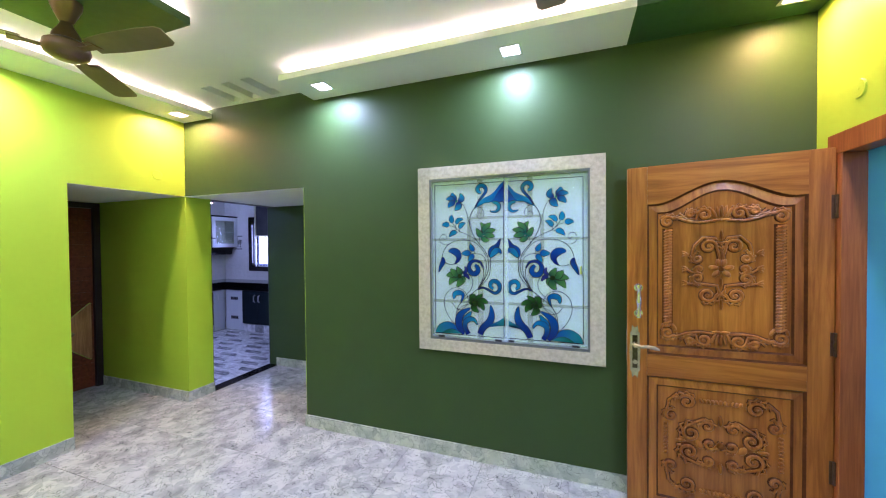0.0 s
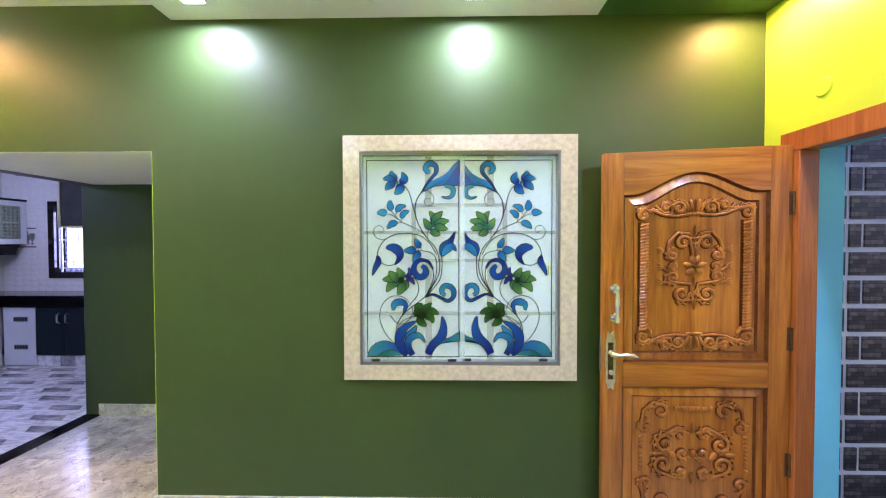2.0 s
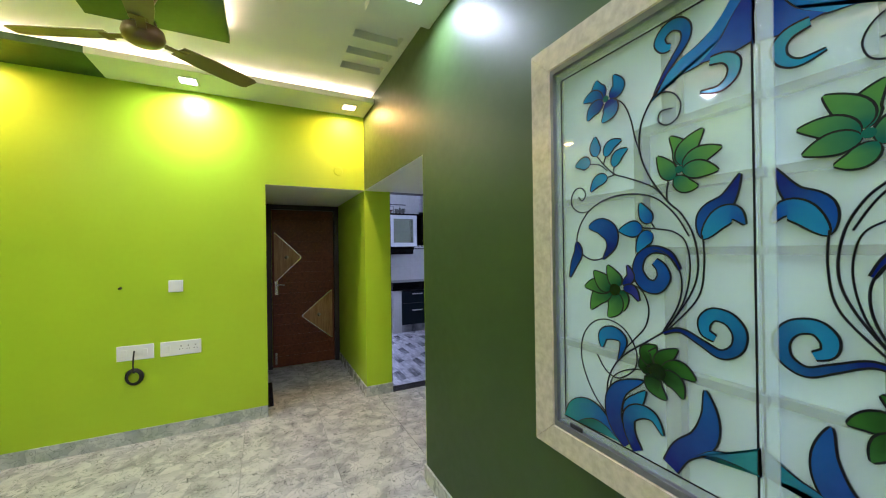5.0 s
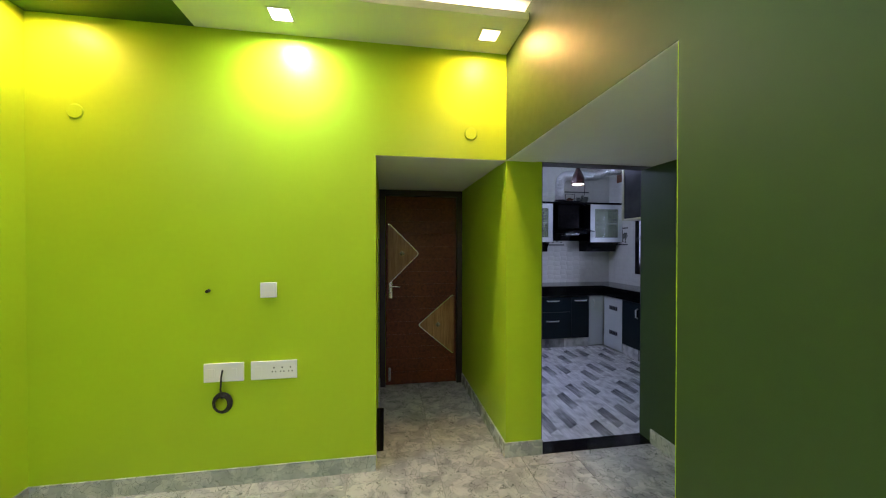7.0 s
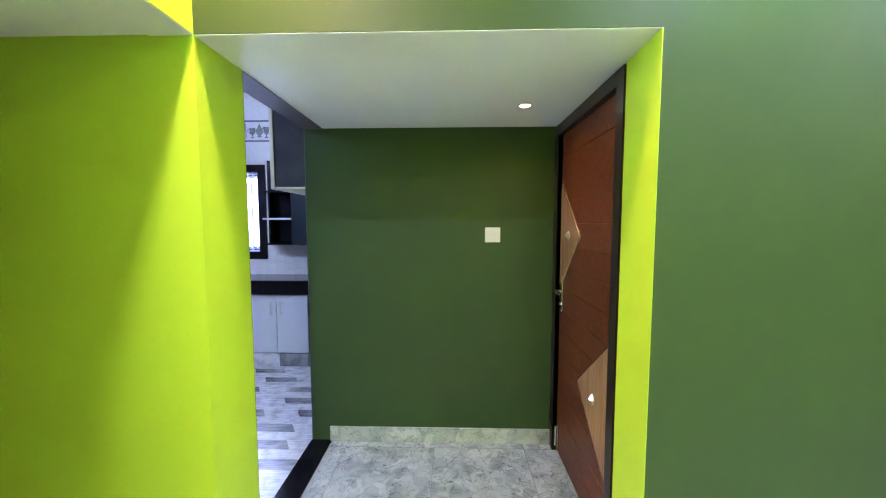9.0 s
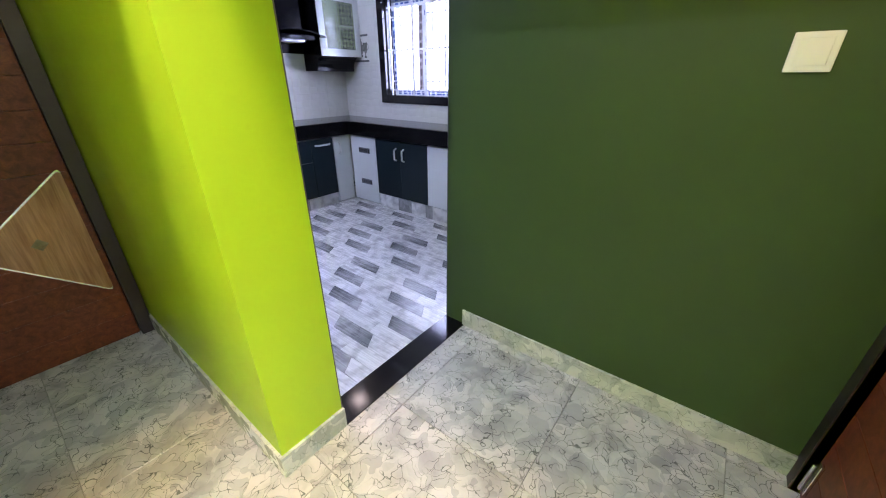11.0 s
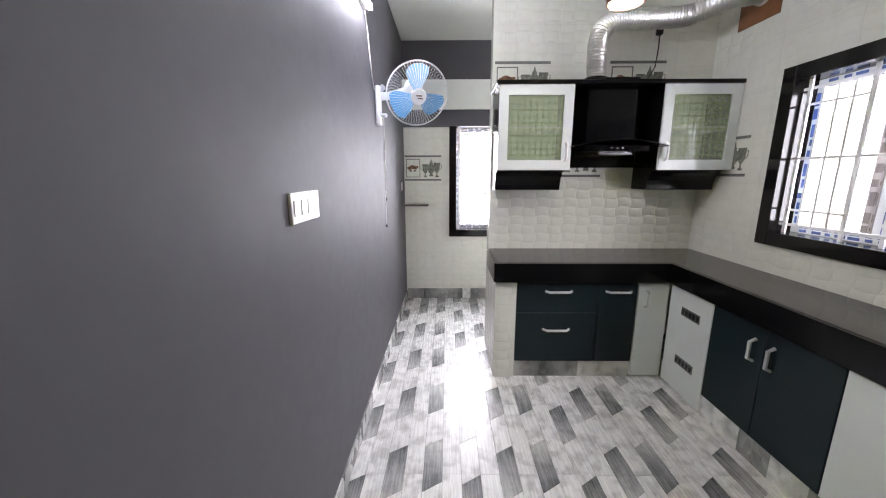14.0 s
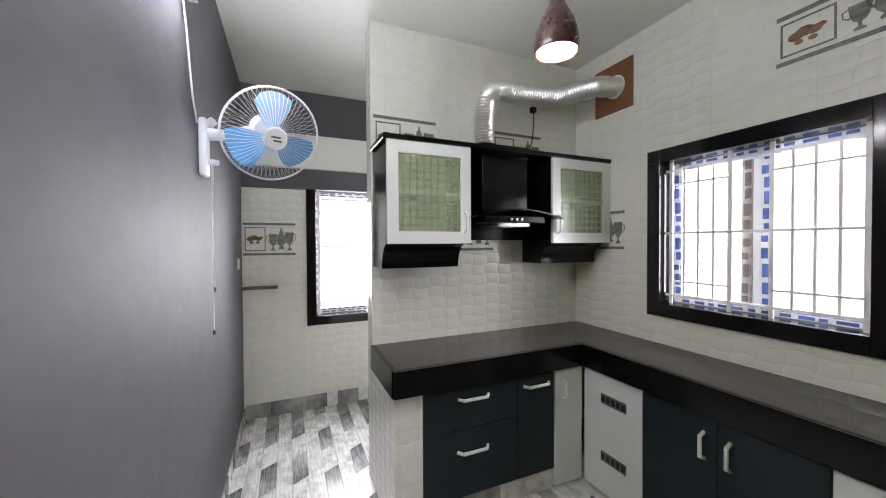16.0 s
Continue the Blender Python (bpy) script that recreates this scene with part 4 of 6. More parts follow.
        stroke([(377, 748), (392, 785), (426, 821)], 21, "g", "y", PETAL)
        stroke([(381, 740), (418, 762), (462, 770)], 19, "g", "y", PETAL)
        stroke([(379, 735), (418, 731), (455, 721)], 18, "g", "y", PETAL)
        stroke([(362, 722), (385, 699), (414, 693)], 16, "g", "y", PETAL)
        dot((372, 739), 9, 'g')
        stroke([(421, 571), (431, 621), (469, 652), (495, 705)], 19, "b", "n", PETAL)
        stroke([(421, 571), (453, 612), (482, 624), (502, 598)], 19, "c", "b", PETAL)
        stroke([(302, 618), (285, 640), (272, 671)], 15, "b", "c", PETAL)
        stroke([(277, 605), (245, 603), (208, 601)], 19, "b", "c", PETAL)
        stroke([(305, 588), (282, 574), (261, 540)], 17, "b", "c", PETAL)
        stroke([(105, 617), (146, 618), (179, 597), (183, 559), (155, 521)], 23, "b", "n", PETAL)
        stroke([(57, 574), (63, 540), (44, 501), (28, 460)], 14, "n", "b", PETAL)
        stroke([(371, 499), (347, 537), (305, 548), (273, 529), (263, 491), (282, 459), (312, 453), (331, 476), (326, 501), (309, 518)], 15, "n", "b", CURL)
        stroke([(209, 435), (218, 408), (218, 378)], 16, "d", "y", PETAL)
        stroke([(193, 429), (193, 387), (169, 355)], 22, "d", "y", PETAL)
        stroke([(185, 431), (140, 413), (110, 368)], 23, "d", "y", PETAL)
        stroke([(181, 433), (129, 443), (87, 435)], 19, "d", "y", PETAL)
        stroke([(185, 440), (154, 455), (121, 486)], 23, "d", "y", PETAL)
        stroke([(209, 446), (190, 469), (170, 504)], 19, "d", "y", PETAL)
        stroke([(218, 452), (242, 474), (232, 506)], 10, "n", "v", PETAL)
        stroke([(220, 441), (247, 439), (266, 411)], 11, "n", "v", PETAL)
        dot((193, 435), 17, 'k')
        stroke([(329, 340), (370, 354), (417, 334), (454, 318), (483, 336), (489, 370), (471, 397), (441, 403), (423, 385), (424, 361), (443, 350)], 12, "n", "c", CURL)
        stroke([(147, 262), (153, 299), (188, 311), (217, 293), (201, 238)], 16, "c", "b", PETAL)
        stroke([(309, 242), (280, 243), (298, 280), (309, 305)], 16, "k", "e", PETAL)
        stroke([(319, 248), (328, 275), (364, 307)], 18, "k", "e", PETAL)
        stroke([(303, 248), (284, 266), (281, 289), (311, 303)], 12, "k", "e", PETAL)
        stroke([(322, 241), (366, 259), (403, 243)], 19, "k", "e", PETAL)
        stroke([(319, 233), (355, 226), (375, 191)], 18, "k", "e", PETAL)
        stroke([(301, 228), (303, 200), (335, 174)], 21, "k", "e", PETAL)
        dot((313, 238), 21, 'k')
        area([(4, 18), (4, 18), (19, 49), (47, 74), (88, 88), (131, 82), (166, 56), (192, 20), (201, 11), (201, 11), (107, 6), (4, 4), (4, 4)], "t", "b", (27, 41), (176, 43))
        area([(55, 5), (55, 5), (83, 24), (115, 36), (151, 34), (186, 18), (201, 9), (201, 9)], "g", "t", (107, 20), (195, 7))
        stroke([(229, 15), (190, 57), (183, 112), (210, 163), (274, 202)], 25, "n", "b", BASE)
        stroke([(231, 71), (233, 114), (261, 150), (280, 178)], 17, "b", "c", PETAL)
        stroke([(256, 10), (233, 52), (233, 94), (264, 119), (301, 117), (325, 81)], 17, "n", "c", BASE)
        stroke([(342, 15), (369, 66), (416, 113), (431, 170), (422, 229)], 23, "n", "b", BASE)
        area([(403, 72), (403, 72), (435, 98), (472, 111), (516, 140), (516, 140), (516, 91), (516, 91), (472, 92), (435, 87)], "b", "t", (410, 80), (490, 107))
        for a in (46, 478):
            u0 = P(a - 24, 0)[0]
            u1 = P(a + 24, 0)[0]
            part("glass_clip", B(min(u0, u1), max(u0, u1), gy - 0.006, gy, 0.912, 0.937, bevel=0.002), RUBBER, pane, "black rubber glass clip")
    part("door_pull", B(0.098, 0.112, yb + 0.018, yb + 0.028, 1.41, 1.47, bevel=0.004), CHROME, s, "small steel finger pull")


showcase()

# ---------------------------------------------------------------- hall fittings
WARMGLOW = glow("warm_led_strip", (1.0, 0.7, 0.4), 58.0)
for r in ((-3.345, -3.33, 0.3, 2.80), (-2.0, 0.92, 2.45, 2.465), (-3.3, 1.0, 0.245, 0.26), (0.96, 0.975, 0.3, 2.4)):
    ls = solo("led_strip", B(*r, SOFFIT + 0.0455, SOFFIT + 0.055), WARMGLOW, "warm white light strip lying in the cove", "light strip", group="cove light strips")
for r in ((-2.70, -2.05, 1.655, 1.667), (-2.70, -2.05, 1.023, 1.035), (-2.727, -2.715, 1.05, 1.64), (-2.035, -2.023, 1.05, 1.64)):
    solo("led_strip", B(*r, SOFFIT + 0.0455, SOFFIT + 0.055), WARMGLOW, "warm white light strip above the hanging panel", "light strip", group="panel light strips")
structure("panel_hanger", boxes((-2.6, -2.15, 1.2, 1.5, SOFFIT + 0.045, CEIL)), WHITE, "white hanger block of the ceiling panel")


def downlight(x, y, colour, power):
    warm = colour == WARM
    d = thing("downlight", "square recessed downlight glowing " + ("warm yellow" if warm else "cool white"), "ceiling light", "hall downlights", (x, y, SOFFIT))
    part("rim", boxes((-0.072, 0.072, -0.072, -0.056, -0.004, 0.0), (-0.072, 0.072, 0.056, 0.072, -0.004, 0), (-0.072, -0.056, -0.056, 0.056, -0.004, 0), (0.056, 0.072, -0.056, 0.056, -0.004, 0)), WHITE_GLOSS, d)
    part("diffuser", B(-0.056, 0.056, -0.056, 0.056, -0.003, 0.0), WARM_FACE if warm else COOL_FACE, d, "glowing square diffuser")


WARM_FACE, COOL_FACE = glow("warm_downlight_face", (1.0, 0.72, 0.38), 14.0), glow("cool_downlight_face", (0.9, 0.96, 1.0), 18.0)
# Includes fixtures for the two added, unseen south lamps
for row in SPOTS:
    downlight(*row)
pl = thing("passage_light", "small round ceiling light glowing warm", "ceiling light", at=(-2.47, 3.57, LOFT))
part("rim", lathe(bmesh.new(), [(0.028, 0), (0.04, 0), (0.04, -0.004), (0.028, -0.005)]), WHITE_GLOSS, pl)
part("diffuser", lathe(bmesh.new(), [(0.0, -0.003), (0.028, -0.003), (0.028, 0)]), WARM_FACE, pl, "glowing round diffuser")

FANBROWN = mat("bronze_fan_enamel", (0.16, 0.1, 0.06), 0.3, metal=0.5, var=0.12, scale=8)
BLADE = mat("taupe_fan_blade", (0.2, 0.16, 0.09), 0.35, metal=0.2, var=0.12, scale=6)


def ceiling_fan(at, turn, top):
    f = thing("ceiling_fan", "bronze three-bladed ceiling fan hanging at rest", "fan", "hall ceiling fans", at)
    f.rotation_euler = (0, 0, radians(turn))
    rise = top - at[2]
    part("canopy", lathe(bmesh.new(), [(0.0, rise), (0.065, rise), (0.06, rise - 0.03), (0.03, rise - 0.1), (0.015, rise - 0.12), (0.0, rise - 0.12)]), FANBROWN, f, smooth=True)
    part("rod", R((0, 0, 0.1), (0, 0, rise - 0.1), 0.011), FANBROWN, f, smooth=True)
    part("lower_cup", lathe(bmesh.new(), [(0.0, 0.15), (0.02, 0.15), (0.03, 0.12), (0.055, 0.075), (0.06, 0.05), (0, 0.05)]), FANBROWN, f, smooth=True)
    part("motor", lathe(bmesh.new(), [(0.0, 0.055), (0.06, 0.05), (0.088, 0.03), (0.094, 0.0), (0.085, -0.026), (0.055, -0.044), (0.0, -0.048)], seg=32), FANBROWN, f, smooth=True)
    for k in range(3):
        m = Matrix.Rotation(radians(120 * k), 4, "Z")
        bl = bmesh.new()
        prof = [(0.17, 0.05), (0.3, 0.062), (0.5, 0.066), (0.6, 0.06), (0.625, 0.045)]
        poly = [(x, -w) for x, w in prof] + [(x - 0.015, w) for x, w in prof[::-1]]
        prism(bl, poly, 0.004, m @ Matrix.Rotation(radians(-11), 4, "X"))
        part("blade", bl, BLADE, f, "taupe metal blade")
        ar = bmesh.new()
        box(ar, 0.09, 0.2, -0.02, 0.02, -0.008, -0.002, bevel=0.002)
        box(ar, 0.16, 0.2, -0.045, 0.045, -0.006, -0.001, bevel=0.002)
        bmesh.ops.transform(ar, verts=ar.verts, matrix=m)
        part("blade_arm", ar, FANBROWN, f)


ceiling_fan((-2.385, 1.34, 2.635), 9, SOFFIT)
ceiling_fan((-0.02, 1.2, 2.6), 90, CEIL)


def wall_plate(name, label, origin, turn, w, h, gangs, kind="switch", material=WHITE_GLOSS):
    """A wiring plate; local x along the wall, -y off it."""
    p = thing(name, label, "switch" if kind == "switch" else "socket", at=origin)
    p.rotation_euler = (0, 0, radians(turn))
    part("plate", B(-w / 2, w / 2, -0.011, 0, -h / 2, h / 2, bevel=0.003), material, p)
    for g, what in gangs:
        if what == "rocker":
            r = B(g - 0.018, g + 0.018, -0.0145, -0.011, -0.026, 0.026, bevel=0.0015)
            part("rocker", r, material, p)
        elif what == "wide":
            part("rocker", B(g - 0.034, g + 0.034, -0.014, -0.011, -0.034, 0.034, bevel=0.0015), material, p)
        elif what == "holes":
            part("socket_holes", boxes((g - 0.004, g + 0.004, -0.0115, -0.0105, 0.01, 0.019), (g - 0.013, g - 0.007, -0.0115, -0.0105, -0.014, -0.007), (g + 0.007, g + 0.013, -0.0115, -0.0105, -0.014, -0.007)), RUBBER, p, "dark socket holes")
    return p


wall_plate("television_socket", "square white wall socket plate on lime wall", (XL, 1.228, 1.235), 90, 0.1, 0.097, [(0.0, "wide"), (0.0, "holes")], "socket")
wall_plate("socket_plate", "long white blank wiring plate with a cable", (XL, 0.962, 0.72), 90, 0.235, 0.118, [(-0.07, "rocker"), (0.06, "rocker")], "socket")
wall_plate("socket_plate", "long white wall plate with three sockets", (XL, 1.26, 0.72), 90, 0.28, 0.118, [(-0.09, "rocker"), (0.0, "holes"), (0.05, "holes"), (0.1, "holes")], "socket")
wall_plate("light_switch", "square cream light switch on dark green wall", (-2.588, YP, 1.433), 0, 0.1, 0.098, [(0.0, "wide")])
wall_plate("switch_board", "white four-gang switch board on grey wall", (-4.96, KY0, 1.436), 180, 0.25, 0.105, [(-0.09, "rocker"), (-0.03, "rocker"), (0.03, "rocker"), (0.085, "holes")])
cb = bmesh.new()
tube(cb, [(XL + 0.011, 0.955, 0.735), (XL + 0.03, 0.955, 0.70), (XL + 0.03, 0.95, 0.62), (XL + 0.02, 0.955, 0.56)], 0.0055, 8)
for k in range(4):
    tube(cb, [(XL + 0.014 + 0.006 * k, 0.955 + (0.055 - 0.005 * k) * math.cos(2 * math.pi * j / 20 + k), 0.53 + (0.062 - 0.005 * k) * math.sin(2 * math.pi * j / 20 + k)) for j in range(21)], 0.006, 6)
solo("cable_coil", cb, RUBBER, "black coiled cable hanging from a wall plate", "cable", smooth=True)
solo("wall_hook", rod(bmesh.new(), (XL, 0.874, 1.237), (XL + 0.03, 0.874, 1.235), 0.01, 10), RUBBER, "short dark conduit stub in lime wall", "conduit")
for x, y, z, s in ((XL, 2.56, 2.305, 1), (XL, 0.155, 2.315, 1), (XR, 2.505, 2.335, -1)):
    pt = thing("junction_cover", "round lime painted junction box cover", "junction box", "junction covers", (x, y, z))
    part("disc", lathe(bmesh.new(), [(0, 0.007), (0.04, 0.006), (0.045, 0.0)], Matrix.Rotation(radians(90 * s), 4, "Y")), LIME, pt)
    part("screw", lathe(bmesh.new(), [(0, 0.009), (0.007, 0.008), (0.007, 0.006)], Matrix.Rotation(radians(90 * s), 4, "Y"), 8), LIME, pt)

# ---------------------------------------------------------------- skirtings, sills and niche doorway
SK = 0.105
structure("baseboard", boxes((OPX + 0.0, XR, YG - 0.012, YG, 0, SK), (XL, XL + 0.012, YS, NY, 0, SK), (XL + 0.012, XR, YS, YS + 0.012, 0, SK), (XL, XL + 0.012, YG - 0.012, KY0, 0, SK), (NX + 0.03, XL, YG - 0.012, YG, 0, SK),
                               (KX + 0.13, OPX, YP - 0.012, YP, 0, SK), (XR - 0.012, XR, YS + 0.012, DY0 - 0.11, 0, SK), (OPX - 0.015, OPX - 0.003, YG - 0.012, 3.05, 0, SK), (NX + 0.03, -4.66, NY, NY + 0.012, 0, SK)), SKIRT, "pale marble tile skirting")
structure("kitchen_threshold", boxes((KX - 0.005, XL + 0.01, KY0, YP, -0.006, 0.005)), GRANITE, "black granite threshold strip")
structure("niche_threshold", boxes((-4.62, -3.92, NY - 0.11, NY + 0.05, -0.006, 0.006)), GRANITE, "black granite sill of the dark doorway")
CREAM = mat("cream_frame_paint", (0.6, 0.58, 0.4), 0.4, var=0.04, scale=6)
structure("niche_door_frame", boxes((-4.62, -4.575, NY - 0.10, NY - 0.03, 0, 2.05), (-3.965, -3.92, NY - 0.10, NY - 0.03, 0, 2.05), (-4.575, -3.965, NY - 0.10, NY - 0.03, 2.0, 2.05)), CREAM, "cream painted door frame")


def crackle(name):
    m, n, l, b = nodes_of(name)
    tc = n.new("ShaderNodeTexCoord")
    vo = n.new("ShaderNodeTexVoronoi")
    vo.feature = "DISTANCE_TO_EDGE"
    vo.inputs["Scale"].default_value, vo.inputs["Randomness"].default_value = 7.6, 0.85
    mp = n.new("ShaderNodeMapping")
    mp.inputs["Scale"].default_value = (1.0, 0.0, 0.75)
    l.new(tc.outputs["Object"], mp.inputs[0])
    l.new(mp.outputs[0], vo.inputs[0])
    l.new(grad(n, l, vo.outputs[0], [(0.05, (0.03, 0.11, 0.04)), (0.06, (0.42, 0.48, 0.16))]), b.inputs["Base Color"])
    b.inputs["Roughness"].default_value = 0.5
    return m


structure("niche_mural", boxes((NX + 0.03, -4.70, NY, NY + 0.003, SK, LOFT)), crackle("painted_crackle_mural"), "pale green wall painted with dark crackle lines")

# ---------------------------------------------------------------- kitchen: counters and base units
ct = thing("worktop", "L-shaped dark polished granite worktop with black edge", "worktop")
part("slab", boxes((HX, -6.216, HY + 0.0125, 5.2485, 0.87, 0.92), (HX, KX, 5.2485, KY1, 0.87, 0.92)), COUNTER, ct)
part("front_edge", boxes((-6.215, -6.191, HY - 0.006, 5.248, 0.776, 0.9185), (-6.191, KX, 5.224, 5.248, 0.776, 0.9185)), BLACK, ct, "black polished front edge")
part("end_edge", boxes((HX, -6.216, HY - 0.012, HY + 0.012, 0.772, 0.9185)), BLACK, ct, "black polished end edge")
structure("counter_pier", boxes((HX, -6.222, HY, 4.125, 0, 0.765)), TILEWALL, "cream tiled pier under the worktop")
structure("kitchen_plinth", boxes((HX, -6.25, 4.125, KY1, 0, 0.13), (-6.25, KX, 5.275, KY1, 0, 0.14)), SKIRT, "plank-tiled plinth under the base units")


def pull(bm, a, b, off):
    """A flat bow handle between two points, standing off by a vector."""
    a, b, off = Vector(a), Vector(b), Vector(off)
    q = a + (b - a) * 0.12
    w = a + (b - a) * 0.88
    tube(bm, [a, q + off, w + off, b], 0.0095, 8)
    return bm


def base_unit(name, label, lo, hi, front, face, material, handles, split=(), vents=()):
    """A base cabinet. front 'x': face looks along +x at x=face; front 'y': looks along -y at y=face. lo, hi: along the wall; z given by split."""
    c = thing(name, label, "cabinet", "kitchen base units")
    z0, z1 = split[0], split[-1]

    def slab(a, b, d0, d1, za, zb, bev=0.0):
        return B(face - d1, face - d0, a, b, za, zb, bevel=bev) if front == "x" else B(a, b, face + d0, face + d1, za, zb, bevel=bev)

    part("body", slab(lo + 0.001, hi - 0.001, 0.02, 0.45, z0, z1), material, c)
    for (a, b, za, zb), hs in handles:
        dr = part("drawer_front" if zb - za < 0.4 else "door", slab(a + 0.002, b - 0.002, 0, 0.019, za + 0.002, zb - 0.002, 0.0025), material, c)
        for u0, w0, u1, w1 in hs:
            p, q, o = ((face, u0, w0), (face, u1, w1), (0.032, 0, 0)) if front == "x" else ((u0, face, w0), (u1, face, w1), (0, -0.032, 0))
            part("handle", pull(bmesh.new(), p, q, o), HANDLE, dr, "bright satin steel bow handle", smooth=True)
    for a, b, za, zb in vents:
        v = part("vent", slab(a, b, -0.004, 0.0, za, zb), GREY_METAL, c, "small slotted vent grille")
        for k in range(5):
            u = a + (b - a) * (k + 0.5) / 5
            part("vent_slot", slab(u - 0.012, u + 0.012, -0.006, -0.004, za + 0.012, zb - 0.012), RUBBER, v)
    return c


base_unit("drawer_cabinet", "charcoal two-drawer base cabinet under the worktop", 4.127, 4.735, "x", -6.222, NAVY, [((4.127, 4.735, 0.53, 0.76), [(4.34, 0.7, 4.535, 0.7)]), ((4.127, 4.735, 0.135, 0.53), [(4.335, 0.4, 4.53, 0.4)])], (0.135, 0.76))
base_unit("narrow_cabinet", "narrow charcoal base cabinet with top handle", 4.737, 5.02, "x", -6.222, NAVY, [((4.737, 5.02, 0.135, 0.76), [(4.785, 0.7, 4.975, 0.7)])], (0.135, 0.76))
base_unit("corner_cabinet", "pale grey corner cabinet door reaching the floor", 5.022, 5.248, "x", -6.215, PALE, [((5.022, 5.248, 0.02, 0.765), [(5.085, 0.705, 5.085, 0.58)])], (0.02, 0.765))
base_unit("vented_cabinet", "pale grey cabinet panel with two vents", -6.2, -5.78, "y", 5.25, PALE, [((-6.2, -5.78, 0.02, 0.765), [])], (0.02, 0.765), [(-6.06, -5.88, 0.585, 0.645), (-6.06, -5.88, 0.225, 0.285)])
base_unit("double_cabinet", "charcoal double-door base cabinet", -5.778, -5.034, "y", 5.25, NAVY, [((-5.778, -5.405, 0.15, 0.765), [(-5.462, 0.69, -5.462, 0.565)]), ((-5.405, -5.034, 0.15, 0.765), [(-5.352, 0.69, -5.352, 0.565)])], (0.15, 0.765))
base_unit("double_cabinet", "pale grey double-door base cabinet beside the doorway", -5.032, -4.36, "y", 5.25, PALE, [((-5.032, -4.69, 0.15, 0.765), [(-4.745, 0.69, -4.745, 0.565)]), ((-4.69, -4.36, 0.15, 0.765), [(-4.635, 0.69, -4.635, 0.565)])], (0.15, 0.765))
base_unit("end_cabinet", "charcoal end base cabinet", -4.358, KX, "y", 5.25, NAVY, [((-4.358, KX, 0.15, 0.765), [])], (0.15, 0.765))

# ---------------------------------------------------------------- kitchen: wall units and hood
FROST = clear("pale_green_cabinet_glass", (0.5, 0.6, 0.45), 0.36, 0.12)


def wall_unit(name, label, y0, y1, handle_y):
    c = thing(name, label, "cabinet", "kitchen wall units")
    xf = -6.40
    part("body", boxes((HX, xf + 0.0, y0, y0 + 0.018, 1.575, 2.168), (HX, xf, y1 - 0.018, y1, 1.575, 2.168), (HX, xf, y0 + 0.018, y1 - 0.018, 1.575, 1.593), (HX, HX + 0.012, y0 + 0.018, y1 - 0.018, 1.593, 2.168)), BLACK, c)
    part("shelf", B(HX + 0.012, xf - 0.006, y0 + 0.018, y1 - 0.018, 1.866, 1.886), WHITE_GLOSS, c, "white inner shelf")
    part("inside", B(HX + 0.012, HX + 0.016, y0 + 0.018, y1 - 0.018, 1.593, 2.168), mat("pale_green_lining", (0.55, 0.62, 0.48), 0.5, var=0.04), c, "pale green back lining")
    dr = part("door", boxes((xf, xf + 0.02, y0 + 0.002, y0 + 0.068, 1.578, 2.166), (xf, xf + 0.02, y1 - 0.068, y1 - 0.002, 1.578, 2.166), (xf, xf + 0.02, y0 + 0.068, y1 - 0.068, 1.578, 1.65), (xf, xf + 0.02, y0 + 0.068, y1 - 0.068, 2.098, 2.166)), PALE, c, "pale grey framed glass door")
    part("glass", B(xf + 0.006, xf + 0.01, y0 + 0.068, y1 - 0.068, 1.65, 2.098), FROST, dr, "pale green patterned glass")
    lines = bmesh.new()
    n = 9
    for k in range(n):
        y = y0 + 0.09 + (y1 - y0 - 0.18) * k / (n - 1)
        for o in (0, 0.008):
            box(lines, xf + 0.0102, xf + 0.0108, y + o, y + o + 0.0032, 1.66, 2.09)
    for k in range(n + 1):
        z = 1.68 + 0.4 * k / n
        for o in (0, 0.008):
            box(lines, xf + 0.0108, xf + 0.0112, y0 + 0.075, y1 - 0.075, z + o, z + o + 0.0032)
    part("glass_pattern", lines, mat("dull_green_glass_print", (0.2, 0.25, 0.13), 0.4), dr, "etched plaid lines")
    part("handle", pull(bmesh.new(), (xf + 0.02, handle_y, 1.77), (xf + 0.02, handle_y, 1.645), (0.03, 0, 0)), HANDLE, dr, "bright satin steel bow handle", smooth=True)
    # curved open valance below
    bm = bmesh.new()
    prof = [(HX, 1.575), (xf - 0.005, 1.575)] + [(xf - 0.005 - 0.10 * math.sin(radians(a)), 1.575 - 0.145 * (1 - math.cos(radians(a)))) for a in range(15, 91, 15)] + [(HX, 1.43)]
    prism(bm, [(-x, z) for x, z in prof], y1 - y0 - 0.03, Matrix.Translation((0, y0, 0)) @ Matrix(((-1, 0, 0, 0), (0, 0, 1, 0), (0, 1, 0, 0), (0, 0, 0, 1))))
    bmesh.ops.recalc_face_normals(bm, faces=bm.faces)
    part("valance", bm, BLACK, c, "black curved lower box")
    return c


